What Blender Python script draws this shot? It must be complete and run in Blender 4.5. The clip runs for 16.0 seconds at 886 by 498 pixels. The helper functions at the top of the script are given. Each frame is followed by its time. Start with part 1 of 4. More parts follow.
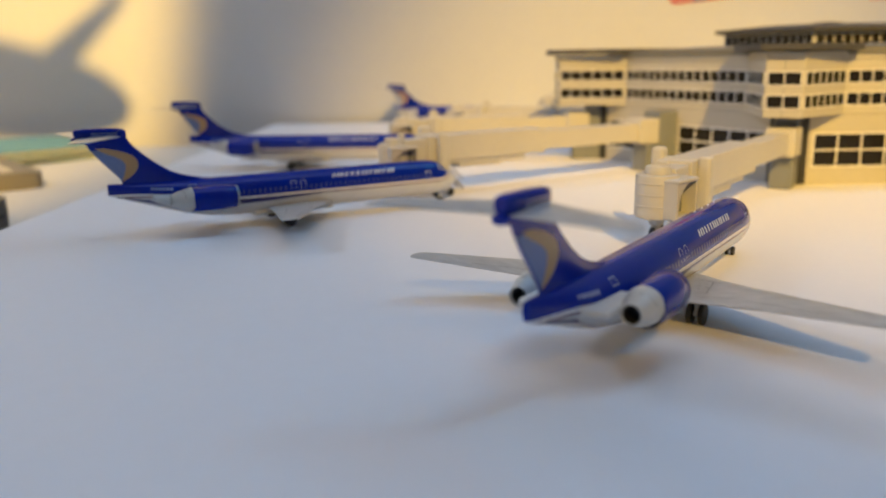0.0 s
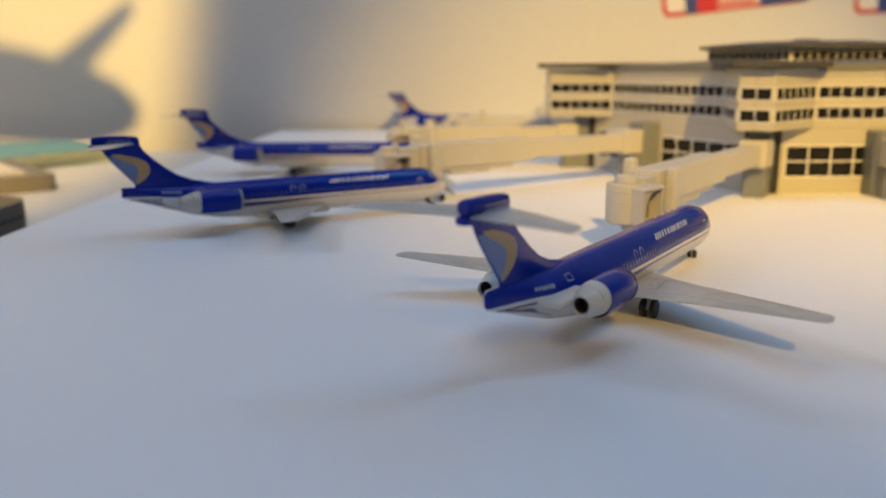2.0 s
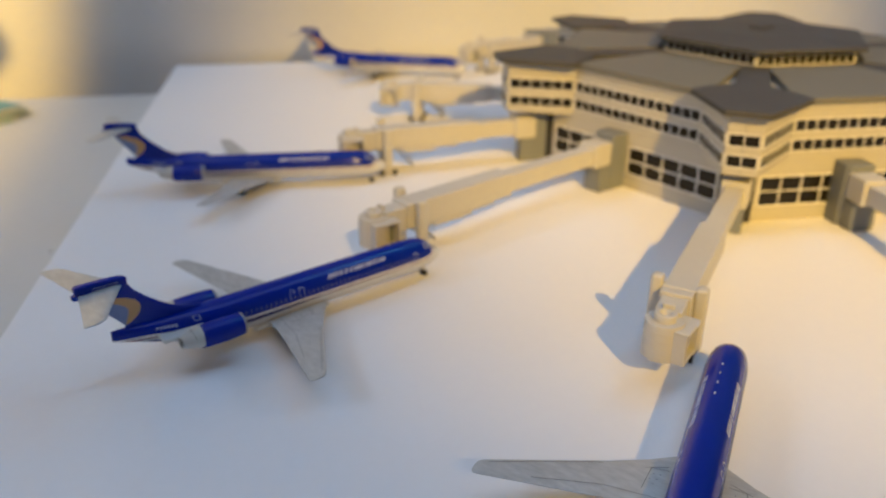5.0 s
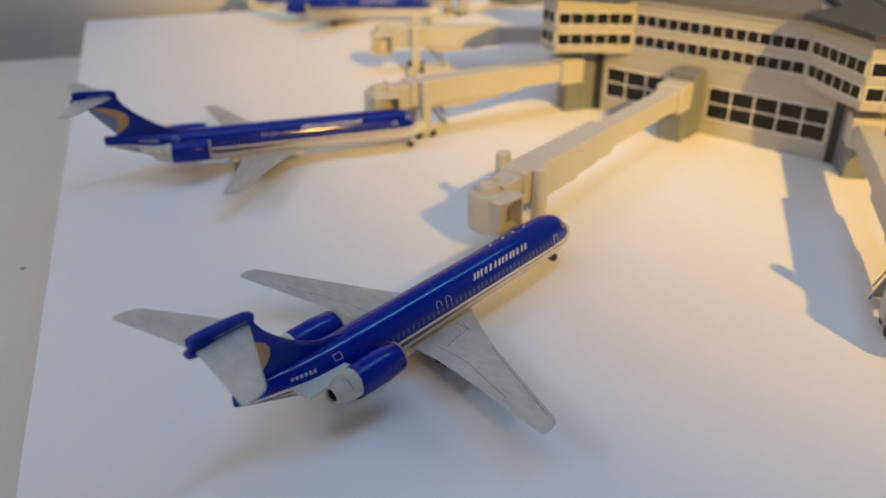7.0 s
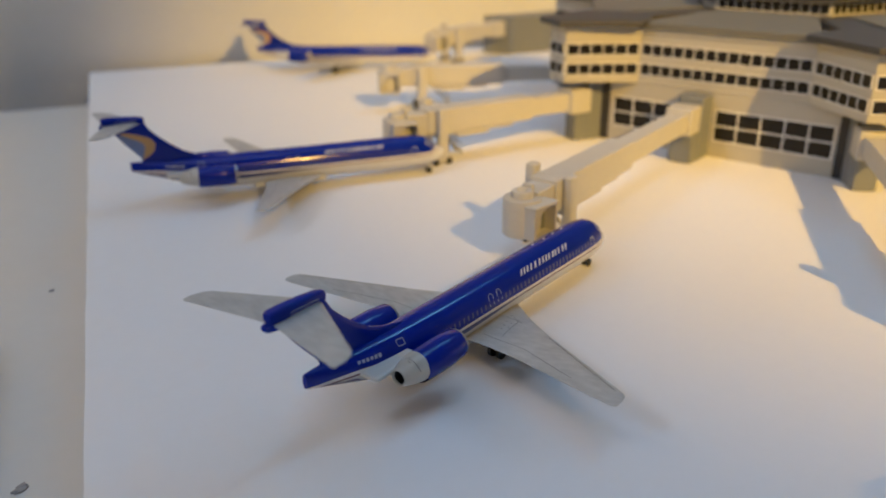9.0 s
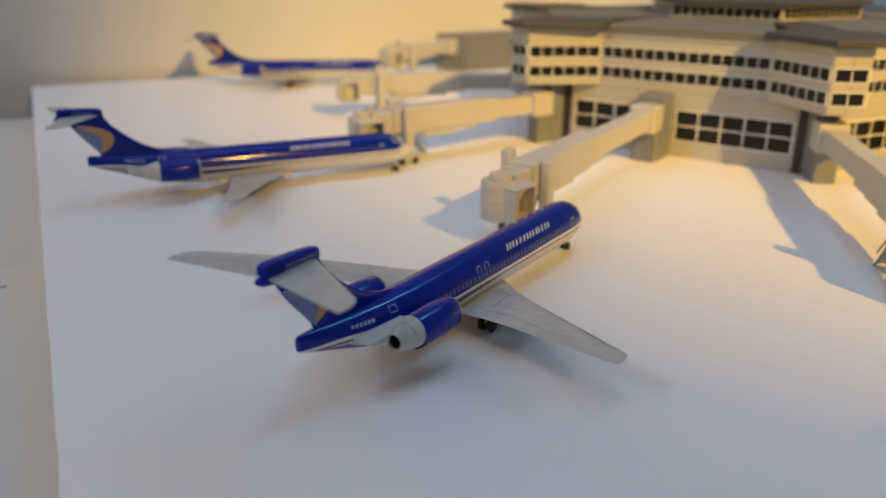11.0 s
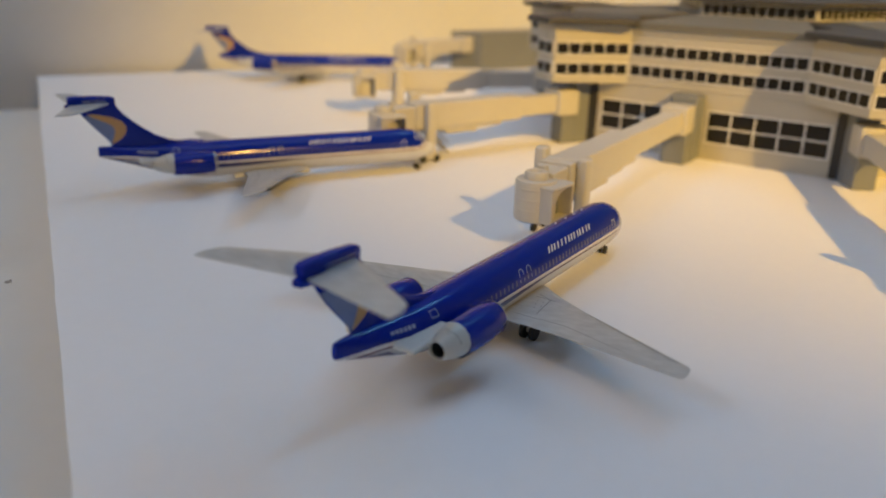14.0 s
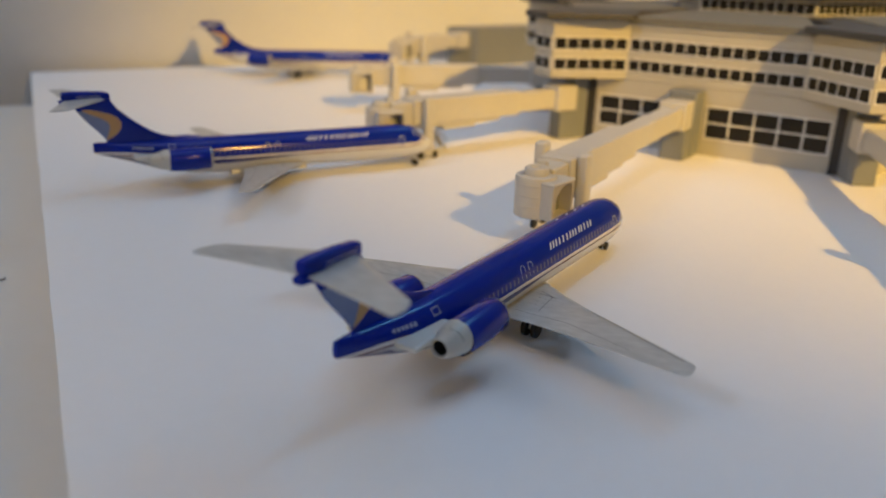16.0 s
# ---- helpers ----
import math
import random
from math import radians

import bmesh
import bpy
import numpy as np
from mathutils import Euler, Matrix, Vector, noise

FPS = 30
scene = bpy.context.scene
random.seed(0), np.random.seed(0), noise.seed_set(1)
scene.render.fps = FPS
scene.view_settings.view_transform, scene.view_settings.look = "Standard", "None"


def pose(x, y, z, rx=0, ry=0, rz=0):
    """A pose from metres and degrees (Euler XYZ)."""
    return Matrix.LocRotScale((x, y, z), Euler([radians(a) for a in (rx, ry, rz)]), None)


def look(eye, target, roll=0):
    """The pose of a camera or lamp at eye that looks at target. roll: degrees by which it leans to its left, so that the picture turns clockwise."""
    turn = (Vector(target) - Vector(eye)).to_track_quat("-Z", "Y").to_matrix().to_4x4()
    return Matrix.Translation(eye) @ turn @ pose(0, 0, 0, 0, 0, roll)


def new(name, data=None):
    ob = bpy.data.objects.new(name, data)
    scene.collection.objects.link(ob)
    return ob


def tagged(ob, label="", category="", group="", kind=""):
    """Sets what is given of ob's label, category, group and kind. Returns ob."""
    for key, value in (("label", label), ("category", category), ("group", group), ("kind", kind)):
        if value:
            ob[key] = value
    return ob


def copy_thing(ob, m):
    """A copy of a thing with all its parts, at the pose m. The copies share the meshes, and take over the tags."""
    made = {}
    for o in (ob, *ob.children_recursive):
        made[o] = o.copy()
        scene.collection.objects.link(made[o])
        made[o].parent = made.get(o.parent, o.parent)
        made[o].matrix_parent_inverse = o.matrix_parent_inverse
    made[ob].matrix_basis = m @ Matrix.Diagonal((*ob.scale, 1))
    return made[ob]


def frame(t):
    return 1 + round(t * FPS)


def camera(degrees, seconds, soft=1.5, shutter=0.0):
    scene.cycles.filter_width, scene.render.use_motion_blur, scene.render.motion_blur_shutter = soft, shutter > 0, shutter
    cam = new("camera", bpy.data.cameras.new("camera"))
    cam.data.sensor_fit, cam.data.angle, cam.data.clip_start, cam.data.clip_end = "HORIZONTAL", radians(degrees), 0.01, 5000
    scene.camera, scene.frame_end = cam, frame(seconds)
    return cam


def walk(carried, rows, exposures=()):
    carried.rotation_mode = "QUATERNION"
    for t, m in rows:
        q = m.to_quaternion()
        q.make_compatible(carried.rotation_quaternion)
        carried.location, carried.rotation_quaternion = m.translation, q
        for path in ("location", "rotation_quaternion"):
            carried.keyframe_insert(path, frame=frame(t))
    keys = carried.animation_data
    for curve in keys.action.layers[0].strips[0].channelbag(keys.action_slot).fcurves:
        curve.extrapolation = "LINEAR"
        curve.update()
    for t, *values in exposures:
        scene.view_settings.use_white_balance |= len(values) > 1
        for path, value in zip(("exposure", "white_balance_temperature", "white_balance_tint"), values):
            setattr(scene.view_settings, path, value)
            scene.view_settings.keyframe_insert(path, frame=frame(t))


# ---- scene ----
MM = 0.001          # all plan numbers below are millimetres at assumed 1:400, fitted to the camera's view
FOV = 57.4
cam = camera(FOV, 16.0, soft=1.7)
cam.data.dof.use_dof = True
cam.data.dof.focus_distance = 0.135
cam.data.dof.aperture_fstop = 18.0

# seconds, eye in mm, yaw, pitch, roll in degrees
PATH = [
    (0, (-111.9, -187.8, 37.4), -29.82, -13.11, -0.83),
    (0.5, (-117.6, -195.1, 40.8), -29.22, -12.59, -0.64),
    (1, (-115.6, -199.8, 41.4), -29.02, -12.43, -0.52),
    (1.5, (-115.5, -203.2, 41.9), -29.09, -12.60, -0.53),
    (2, (-115.5, -201.9, 39.5), -29.52, -12.68, -0.34),
    (2.5, (-116.5, -202.7, 41.1), -29.82, -13.26, -0.28),
    (3, (-113.2, -201.9, 49.6), -30.55, -14.79, -0.24),
    (3.5, (-119.8, -204.2, 70.5), -31.30, -16.85, -0.35),
    (3.7, (-120.7, -204.4, 74.8), -31.50, -17.38, -0.35),
    (5.8, (-132.5, -115.4, 104.8), -45.14, -27.81, 0.62),
    (6, (-133.2, -107.0, 101.5), -46.08, -28.02, 0.38),
    (6.5, (-134.3, -89.9, 89.7), -48.39, -28.57, 0.33),
    (7, (-139.6, -83.0, 84.0), -49.63, -27.52, 0.16),
    (7.5, (-146.1, -80.6, 82.4), -49.79, -26.54, -0.41),
    (8, (-146.6, -76.0, 80.5), -49.98, -25.30, -0.62),
    (8.5, (-147.5, -76.3, 77.7), -50.54, -23.99, -0.55),
    (9, (-153.7, -77.5, 73.1), -51.52, -22.75, -0.34),
    (9.5, (-158.6, -76.4, 71.0), -52.73, -21.72, -0.08),
    (10, (-161.1, -75.3, 66.8), -54.53, -20.75, 0.37),
    (12.3, (-155.7, -67.8, 58.1), -56.46, -19.81, 0.66),
    (12.5, (-156.9, -67.8, 57.7), -56.45, -19.73, 0.91),
    (13, (-156.7, -64.0, 57.1), -56.21, -19.67, 1.26),
    (13.5, (-156.0, -62.6, 57.1), -56.06, -19.74, 1.47),
    (14, (-155.5, -61.1, 57.4), -56.08, -19.89, 1.58),
    (14.5, (-153.6, -59.7, 56.6), -56.27, -20.08, 1.63),
    (15, (-153.6, -59.4, 56.4), -56.39, -20.21, 1.59),
    (15.5, (-153.9, -59.5, 56.4), -56.45, -20.19, 1.58),
    (16, (-154.8, -59.5, 56.8), -56.47, -20.11, 1.61),
]


def seen_from(eye, yaw, pitch, roll):
    e = Vector(eye) * MM
    y, p = radians(yaw), radians(pitch)
    ahead = Vector((-math.sin(y) * math.cos(p), math.cos(y) * math.cos(p), math.sin(p)))
    return look(e, e + ahead, roll)


walk(cam, [(t, seen_from(eye, yaw, pitch, roll)) for t, eye, yaw, pitch, roll in PATH],
     exposures=[(0.0, 0.06, 5450, 14), (3.5, -0.07, 5350, 14), (6.0, 0.0, 5450, 14), (8.0, -0.03, 5650, 14), (16.0, -0.08, 5750, 14)])

# ---------------------------------------------------------------- light
world = bpy.data.worlds.new("room_air")
scene.world = world
world.use_nodes = True
world.node_tree.nodes["Background"].inputs["Color"].default_value = (0.60, 0.68, 0.82, 1)
world.node_tree.nodes["Background"].inputs["Strength"].default_value = 0.03


def lamp(name, kind, m, power, colour, **more):
    d = bpy.data.lights.new(name, kind)
    d.energy, d.color = power, colour
    ob = new(name, d)
    ob.matrix_world = m
    return d


LAMP = Vector((-370, -900, 670)) * MM


def lamp_beam(name, azimuth, down, half, blend, power):
    a, e = radians(azimuth), radians(down)
    way = Vector((math.sin(a) * math.cos(e), math.cos(a) * math.cos(e), -math.sin(e)))
    d = lamp(name, "SPOT", look(LAMP, LAMP + way), power, (1.0, 0.56, 0.08))
    d.spot_size, d.spot_blend, d.shadow_soft_size = radians(2 * half), blend, 0.018
    return d


# one unseen lamp as two cones; their gap stands in for a cast shadow
lamp_beam("lamp_beam_terminal", 30.1, 30.4, 10.9, 1.0, 94.0)
lamp_beam("lamp_beam_desk", -12.5, 18.5, 28.9, 0.13, 135.0)

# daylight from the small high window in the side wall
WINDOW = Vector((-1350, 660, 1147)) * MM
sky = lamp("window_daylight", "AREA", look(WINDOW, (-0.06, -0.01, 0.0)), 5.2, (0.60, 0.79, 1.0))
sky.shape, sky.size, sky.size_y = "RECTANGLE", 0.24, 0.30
# unseen overhead fill, added to brighten the shaded parts of the apron
room = lamp("overhead_fill", "AREA", look((0.10, 0.05, 1.45), (0.10, 0.0, 0.0)), 4.1, (0.76, 0.86, 1.0))
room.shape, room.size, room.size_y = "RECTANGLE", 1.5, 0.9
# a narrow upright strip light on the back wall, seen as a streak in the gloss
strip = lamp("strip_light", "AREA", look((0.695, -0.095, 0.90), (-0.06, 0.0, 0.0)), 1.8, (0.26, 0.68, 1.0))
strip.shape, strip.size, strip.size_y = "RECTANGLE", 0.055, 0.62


# ---------------------------------------------------------------- materials
def nodes_of(name, rough=0.5, metal=0.0, colour=(0.8, 0.8, 0.8)):
    m = bpy.data.materials.new(name)
    m.use_nodes = True
    n = m.node_tree.nodes
    b = n["Principled BSDF"]
    b.inputs["Base Color"].default_value = (*colour, 1)
    b.inputs["Roughness"].default_value = rough
    b.inputs["Metallic"].default_value = metal
    return m, m.node_tree, b


def linked(tree, a, b):
    tree.links.new(a, b)


def grain(name, colour, rough=0.5, metal=0.0, scale=600.0, amount=0.12, coarse=40.0, stain=0.08, bump=0.1, depth=0.00005, coat=0.0, stretch=(1, 1, 1)):
    """A painted or plastic surface with fine grain, large soft stains and a little relief."""
    m, t, b = nodes_of(name, rough, metal, colour)
    co = t.nodes.new("ShaderNodeTexCoord")
    mp = t.nodes.new("ShaderNodeMapping")
    mp.inputs["Scale"].default_value = stretch
    linked(t, co.outputs["Object"], mp.inputs["Vector"])
    fine, large = t.nodes.new("ShaderNodeTexNoise"), t.nodes.new("ShaderNodeTexNoise")
    for node, s in ((fine, scale), (large, coarse)):
        node.inputs["Scale"].default_value = s
        node.inputs["Detail"].default_value = 5
        linked(t, mp.outputs["Vector"], node.inputs["Vector"])
    add = t.nodes.new("ShaderNodeMath")
    add.operation = "MULTIPLY_ADD"
    linked(t, fine.outputs["Fac"], add.inputs[0])
    add.inputs[1].default_value = amount
    add2 = t.nodes.new("ShaderNodeMath")
    add2.operation = "MULTIPLY_ADD"
    linked(t, large.outputs["Fac"], add2.inputs[0])
    add2.inputs[1].default_value = stain
    add2.inputs[2].default_value = 1.0 - 0.5 * (amount + stain)
    linked(t, add2.outputs[0], add.inputs[2])
    mix = t.nodes.new("ShaderNodeVectorMath")
    mix.operation = "SCALE"
    mix.inputs[0].default_value = colour
    linked(t, add.outputs[0], mix.inputs["Scale"])
    linked(t, mix.outputs[0], b.inputs["Base Color"])
    rr = t.nodes.new("ShaderNodeMath")
    rr.operation = "MULTIPLY_ADD"
    linked(t, large.outputs["Fac"], rr.inputs[0])
    rr.inputs[1].default_value = 0.2 * rough
    rr.inputs[2].default_value = 0.9 * rough
    linked(t, rr.outputs[0], b.inputs["Roughness"])
    if bump:
        bp = t.nodes.new("ShaderNodeBump")
        bp.inputs["Strength"].default_value = bump
        bp.inputs["Distance"].default_value = depth
        linked(t, fine.outputs["Fac"], bp.inputs["Height"])
        linked(t, bp.outputs["Normal"], b.inputs["Normal"])
    b.inputs["Coat Weight"].default_value = coat
    b.inputs["Coat Roughness"].default_value = 0.08
    return m


def ribbed(name, colour):
    """Moulded plastic with fine upright ribs."""
    m = grain(name, colour, 0.5, 0.0, 500, 0.08, 50, 0.10, 0.1, 0.00003)
    t = m.node_tree
    b = t.nodes["Principled BSDF"]
    co, wv, bp = t.nodes.new("ShaderNodeTexCoord"), t.nodes.new("ShaderNodeTexWave"), t.nodes.new("ShaderNodeBump")
    wv.bands_direction = "X"
    wv.inputs["Scale"].default_value = 260.0
    bp.inputs["Strength"].default_value, bp.inputs["Distance"].default_value = 0.22, 0.00012
    linked(t, co.outputs["Object"], wv.inputs["Vector"])
    linked(t, wv.outputs["Fac"], bp.inputs["Height"])
    linked(t, bp.outputs["Normal"], b.inputs["Normal"])
    return m


BLUE = (0.003, 0.017, 0.29)
M_BLUE = grain("blue_gloss_paint", BLUE, 0.20, 0.0, 900, 0.12, 60, 0.16, 0.05, 0.00002)
M_BLUE.node_tree.nodes["Principled BSDF"].inputs["Specular IOR Level"].default_value = 0.30
M_WHITE = grain("white_gloss_paint", (0.66, 0.66, 0.63), 0.32, 0.0, 800, 0.06, 60, 0.08, 0.03, 0.00002, coat=0.3)
M_WING = grain("pale_grey_wing_paint", (0.475, 0.47, 0.45), 0.34, 0.1, 900, 0.6, 110, 0.42, 0.08, 0.00003, coat=0.2, stretch=(1.0, 0.40, 1.0))
M_SILVER = grain("silver_paint", (0.62, 0.62, 0.60), 0.30, 0.5, 700, 0.08, 80, 0.1, 0.04, 0.00002)
M_NOZZLE = grain("pale_grey_nozzle_paint", (0.54, 0.54, 0.51), 0.36, 0.0, 700, 0.2, 90, 0.25, 0.05, 0.00002)
M_LIP = grain("dull_silver_lip", (0.34, 0.34, 0.36), 0.35, 0.5, 700, 0.1, 80, 0.12, 0.04, 0.00002)
M_DARK = grain("dark_hollow", (0.02, 0.02, 0.022), 0.6, 0.0, 500, 0.2, 60, 0.2, 0.0)
M_TYRE = grain("black_tyre", (0.018, 0.018, 0.018), 0.55, 0.0, 900, 0.3, 80, 0.2, 0.1)
M_PRINT = grain("white_print", (0.62, 0.66, 0.78), 0.4, 0.0, 900, 0.04, 60, 0.05, 0.0)
M_PRINT_FAINT = grain("faint_white_print", (0.38, 0.42, 0.60), 0.35, 0.0, 900, 0.05, 60, 0.05, 0.0)
M_PRINT_GREY = grain("grey_print", (0.050, 0.060, 0.22), 0.35, 0.0, 900, 0.05, 60, 0.05, 0.0)
M_LIGHTBLUE = grain("pale_blue_print", (0.24, 0.31, 0.50), 0.35, 0.0, 900, 0.05, 60, 0.05, 0.0)
M_GOLD = grain("gold_print", (0.50, 0.31, 0.14), 0.35, 0.0, 900, 0.08, 60, 0.1, 0.0)
M_LINE = grain("dark_panel_line", (0.10, 0.10, 0.10), 0.5, 0.0, 900, 0.05, 60, 0.05, 0.0)
M_WINGLINE = grain("wing_line_print", (0.16, 0.16, 0.155), 0.5, 0.0, 900, 0.05, 60, 0.05, 0.0)
M_STRIPE = grain("dark_blue_print", (0.012, 0.012, 0.13), 0.3, 0.0, 900, 0.05, 60, 0.05, 0.0, coat=0.5)
M_BRIDGE = grain("pale_grey_bridge_plastic", (0.50, 0.49, 0.465), 0.5, 0.0, 500, 0.08, 50, 0.10, 0.1, 0.00003)
M_STAIR = grain("grey_stair_plastic", (0.30, 0.295, 0.28), 0.5, 0.0, 500, 0.1, 50, 0.10, 0.1, 0.00003)
M_RIB = ribbed("ribbed_grey_bridge_plastic", (0.50, 0.49, 0.465))
M_WALL = grain("warm_grey_terminal_plastic", (0.44, 0.42, 0.36), 0.55, 0.0, 500, 0.08, 40, 0.10, 0.12, 0.00003)
M_POST = grain("mid_grey_plastic", (0.175, 0.19, 0.21), 0.5, 0.0, 500, 0.10, 40, 0.12, 0.12, 0.00003)
M_ROOF = grain("grey_roof_plastic", (0.054, 0.053, 0.052), 0.6, 0.0, 500, 0.12, 40, 0.14, 0.15, 0.00004)
M_ROOFPALE = grain("pale_roof_plastic", (0.140, 0.138, 0.122), 0.6, 0.0, 500, 0.10, 40, 0.12, 0.15, 0.00004)
M_FRAME = grain("white_window_frame", (0.80, 0.80, 0.78), 0.45, 0.0, 700, 0.05, 60, 0.06, 0.0)
M_PANE = grain("dark_window_print", (0.012, 0.011, 0.010), 0.22, 0.0, 400, 0.3, 60, 0.3, 0.0)
M_PANE.node_tree.nodes["Principled BSDF"].inputs["Specular IOR Level"].default_value = 0.25
M_BOARD = grain("white_foam_board", (0.80, 0.79, 0.79), 0.7, 0.0, 350, 0.03, 9, 0.05, 0.15, 0.00005)
M_DESK = grain("cream_desk_laminate", (0.57, 0.57, 0.55), 0.5, 0.0, 250, 0.05, 8, 0.06, 0.1, 0.00005)
M_PLASTER = grain("pale_wall_paint", (0.64, 0.655, 0.67), 0.75, 0.0, 160, 0.05, 5, 0.08, 0.25, 0.0002)
M_PLAIN = grain("room_wall_paint", (0.70, 0.70, 0.69), 0.8, 0.0, 60, 0.04, 3, 0.06, 0.1, 0.0005)


def livery():
    """Blue over a white and dark pinstripe over pale grey, the division rising towards the tail."""
    m, t, b = nodes_of("blue_and_white_livery", 0.11)
    co = t.nodes.new("ShaderNodeTexCoord")
    sep = t.nodes.new("ShaderNodeSeparateXYZ")
    linked(t, co.outputs["Object"], sep.inputs[0])
    rise = t.nodes.new("ShaderNodeMapRange")
    rise.interpolation_type = "SMOOTHSTEP"
    for k, v in zip(("From Min", "From Max", "To Min", "To Max"), (-0.058, -0.084, 0.00745, 0.0099)):
        rise.inputs[k].default_value = v
    linked(t, sep.outputs["X"], rise.inputs["Value"])
    dip = t.nodes.new("ShaderNodeMapRange")
    dip.interpolation_type = "SMOOTHSTEP"
    for k, v in zip(("From Min", "From Max", "To Min", "To Max"), (-0.0066, -0.0008, 0.0, -0.0021)):
        dip.inputs[k].default_value = v
    linked(t, sep.outputs["X"], dip.inputs["Value"])
    line = t.nodes.new("ShaderNodeMath")
    line.operation = "SUBTRACT"
    linked(t, rise.outputs[0], line.inputs[0])
    linked(t, dip.outputs[0], line.inputs[1])
    off = t.nodes.new("ShaderNodeMath")
    off.operation = "SUBTRACT"
    linked(t, sep.outputs["Z"], off.inputs[0])
    linked(t, line.outputs[0], off.inputs[1])
    unit = t.nodes.new("ShaderNodeMapRange")
    for k, v in zip(("From Min", "From Max", "To Min", "To Max"), (-0.004, 0.004, 0.0, 1.0)):
        unit.inputs[k].default_value = v
    linked(t, off.outputs[0], unit.inputs["Value"])
    ramp = t.nodes.new("ShaderNodeValToRGB")
    ramp.color_ramp.interpolation = "CONSTANT"
    grey, dark, white, blue = (0.60, 0.61, 0.62, 1), (0.10, 0.02, 0.06, 1), (0.74, 0.73, 0.74, 1), (*BLUE, 1)
    el = ramp.color_ramp.elements
    el[0].position, el[0].color = 0.0, grey
    el[1].position, el[1].color = 0.372, dark
    for p, c in ((0.412, white), (0.486, dark), (0.492, blue)):
        e = el.new(p)
        e.color = c
    linked(t, unit.outputs[0], ramp.inputs["Fac"])
    noise_node = t.nodes.new("ShaderNodeTexNoise")
    noise_node.inputs["Scale"].default_value = 300
    noise_node.inputs["Detail"].default_value = 4
    linked(t, co.outputs["Object"], noise_node.inputs["Vector"])
    mul = t.nodes.new("ShaderNodeMath")
    mul.operation = "MULTIPLY_ADD"
    linked(t, noise_node.outputs["Fac"], mul.inputs[0])
    mul.inputs[1].default_value, mul.inputs[2].default_value = 0.2, 0.9
    sc = t.nodes.new("ShaderNodeVectorMath")
    sc.operation = "SCALE"
    linked(t, ramp.outputs["Color"], sc.inputs[0])
    linked(t, mul.outputs[0], sc.inputs["Scale"])
    linked(t, sc.outputs[0], b.inputs["Base Color"])
    b.inputs["Specular IOR Level"].default_value = 0.30
    fine = t.nodes.new("ShaderNodeTexNoise")
    fine.inputs["Scale"].default_value = 520
    linked(t, co.outputs["Object"], fine.inputs["Vector"])
    bp = t.nodes.new("ShaderNodeBump")
    bp.inputs["Strength"].default_value, bp.inputs["Distance"].default_value = 0.18, 0.00005
    linked(t, fine.outputs["Fac"], bp.inputs["Height"])
    linked(t, bp.outputs["Normal"], b.inputs["Normal"])
    return m


M_LIVERY = livery()


def striped(m):
    """Fine level lines over a print."""
    t = m.node_tree
    b = t.nodes["Principled BSDF"]
    src = b.inputs["Base Color"].links[0].from_socket
    co, wv, mx = t.nodes.new("ShaderNodeTexCoord"), t.nodes.new("ShaderNodeTexWave"), t.nodes.new("ShaderNodeMix")
    wv.bands_direction = "Z"
    wv.inputs["Scale"].default_value = 600.0
    mx.data_type = "RGBA"
    linked(t, co.outputs["Object"], wv.inputs["Vector"])
    linked(t, wv.outputs["Fac"], mx.inputs["Factor"])
    linked(t, src, mx.inputs[6])
    mx.inputs[7].default_value = (0.11, 0.16, 0.40, 1)
    linked(t, mx.outputs[2], b.inputs["Base Color"])


striped(M_LIGHTBLUE)


# ---------------------------------------------------------------- mesh helpers (all in mm)
def as_mesh(name, bm, material, smooth=False):
    for v in bm.verts:
        v.co *= MM
    bmesh.ops.recalc_face_normals(bm, faces=bm.faces)
    me = bpy.data.meshes.new(name)
    bm.to_mesh(me)
    bm.free()
    me.materials.append(material)
    if smooth:
        for p in me.polygons:
            p.use_smooth = True
        me.set_sharp_from_angle(angle=radians(38))
    return me


def part(name, bm, material, parent, label="", smooth=False, m=None):
    ob = new(name, bm if isinstance(bm, bpy.types.Mesh) else as_mesh(name, bm, material, smooth))
    ob.parent = parent
    if m is not None:
        ob.matrix_basis = m
    return tagged(ob, label)


def thing(name, label, category, m=None, group="", kind=""):
    ob = new(name)
    ob.empty_display_size = 0.01
    if m is not None:
        ob.matrix_basis = m
    return tagged(ob, label, category, group, kind)


def box(x0, x1, y0, y1, z0, z1, bevel=0.0, bm=None, turn=None, seg=2):
    out = bm or bmesh.new()
    tmp = bmesh.new()
    bmesh.ops.create_cube(tmp, size=1.0)
    for v in tmp.verts:
        v.co = Vector(((x0 + x1) / 2 + v.co.x * (x1 - x0), (y0 + y1) / 2 + v.co.y * (y1 - y0), (z0 + z1) / 2 + v.co.z * (z1 - z0)))
    if bevel:
        bmesh.ops.bevel(tmp, geom=tmp.edges[:], offset=bevel, segments=seg, affect="EDGES", profile=0.5)
    if turn is not None:
        bmesh.ops.transform(tmp, matrix=turn, verts=tmp.verts[:])
    return joined(out, tmp)


def joined(out, tmp):
    table = {v: out.verts.new(v.co) for v in tmp.verts}
    for f in tmp.faces:
        out.faces.new([table[v] for v in f.verts])
    tmp.free()
    return out


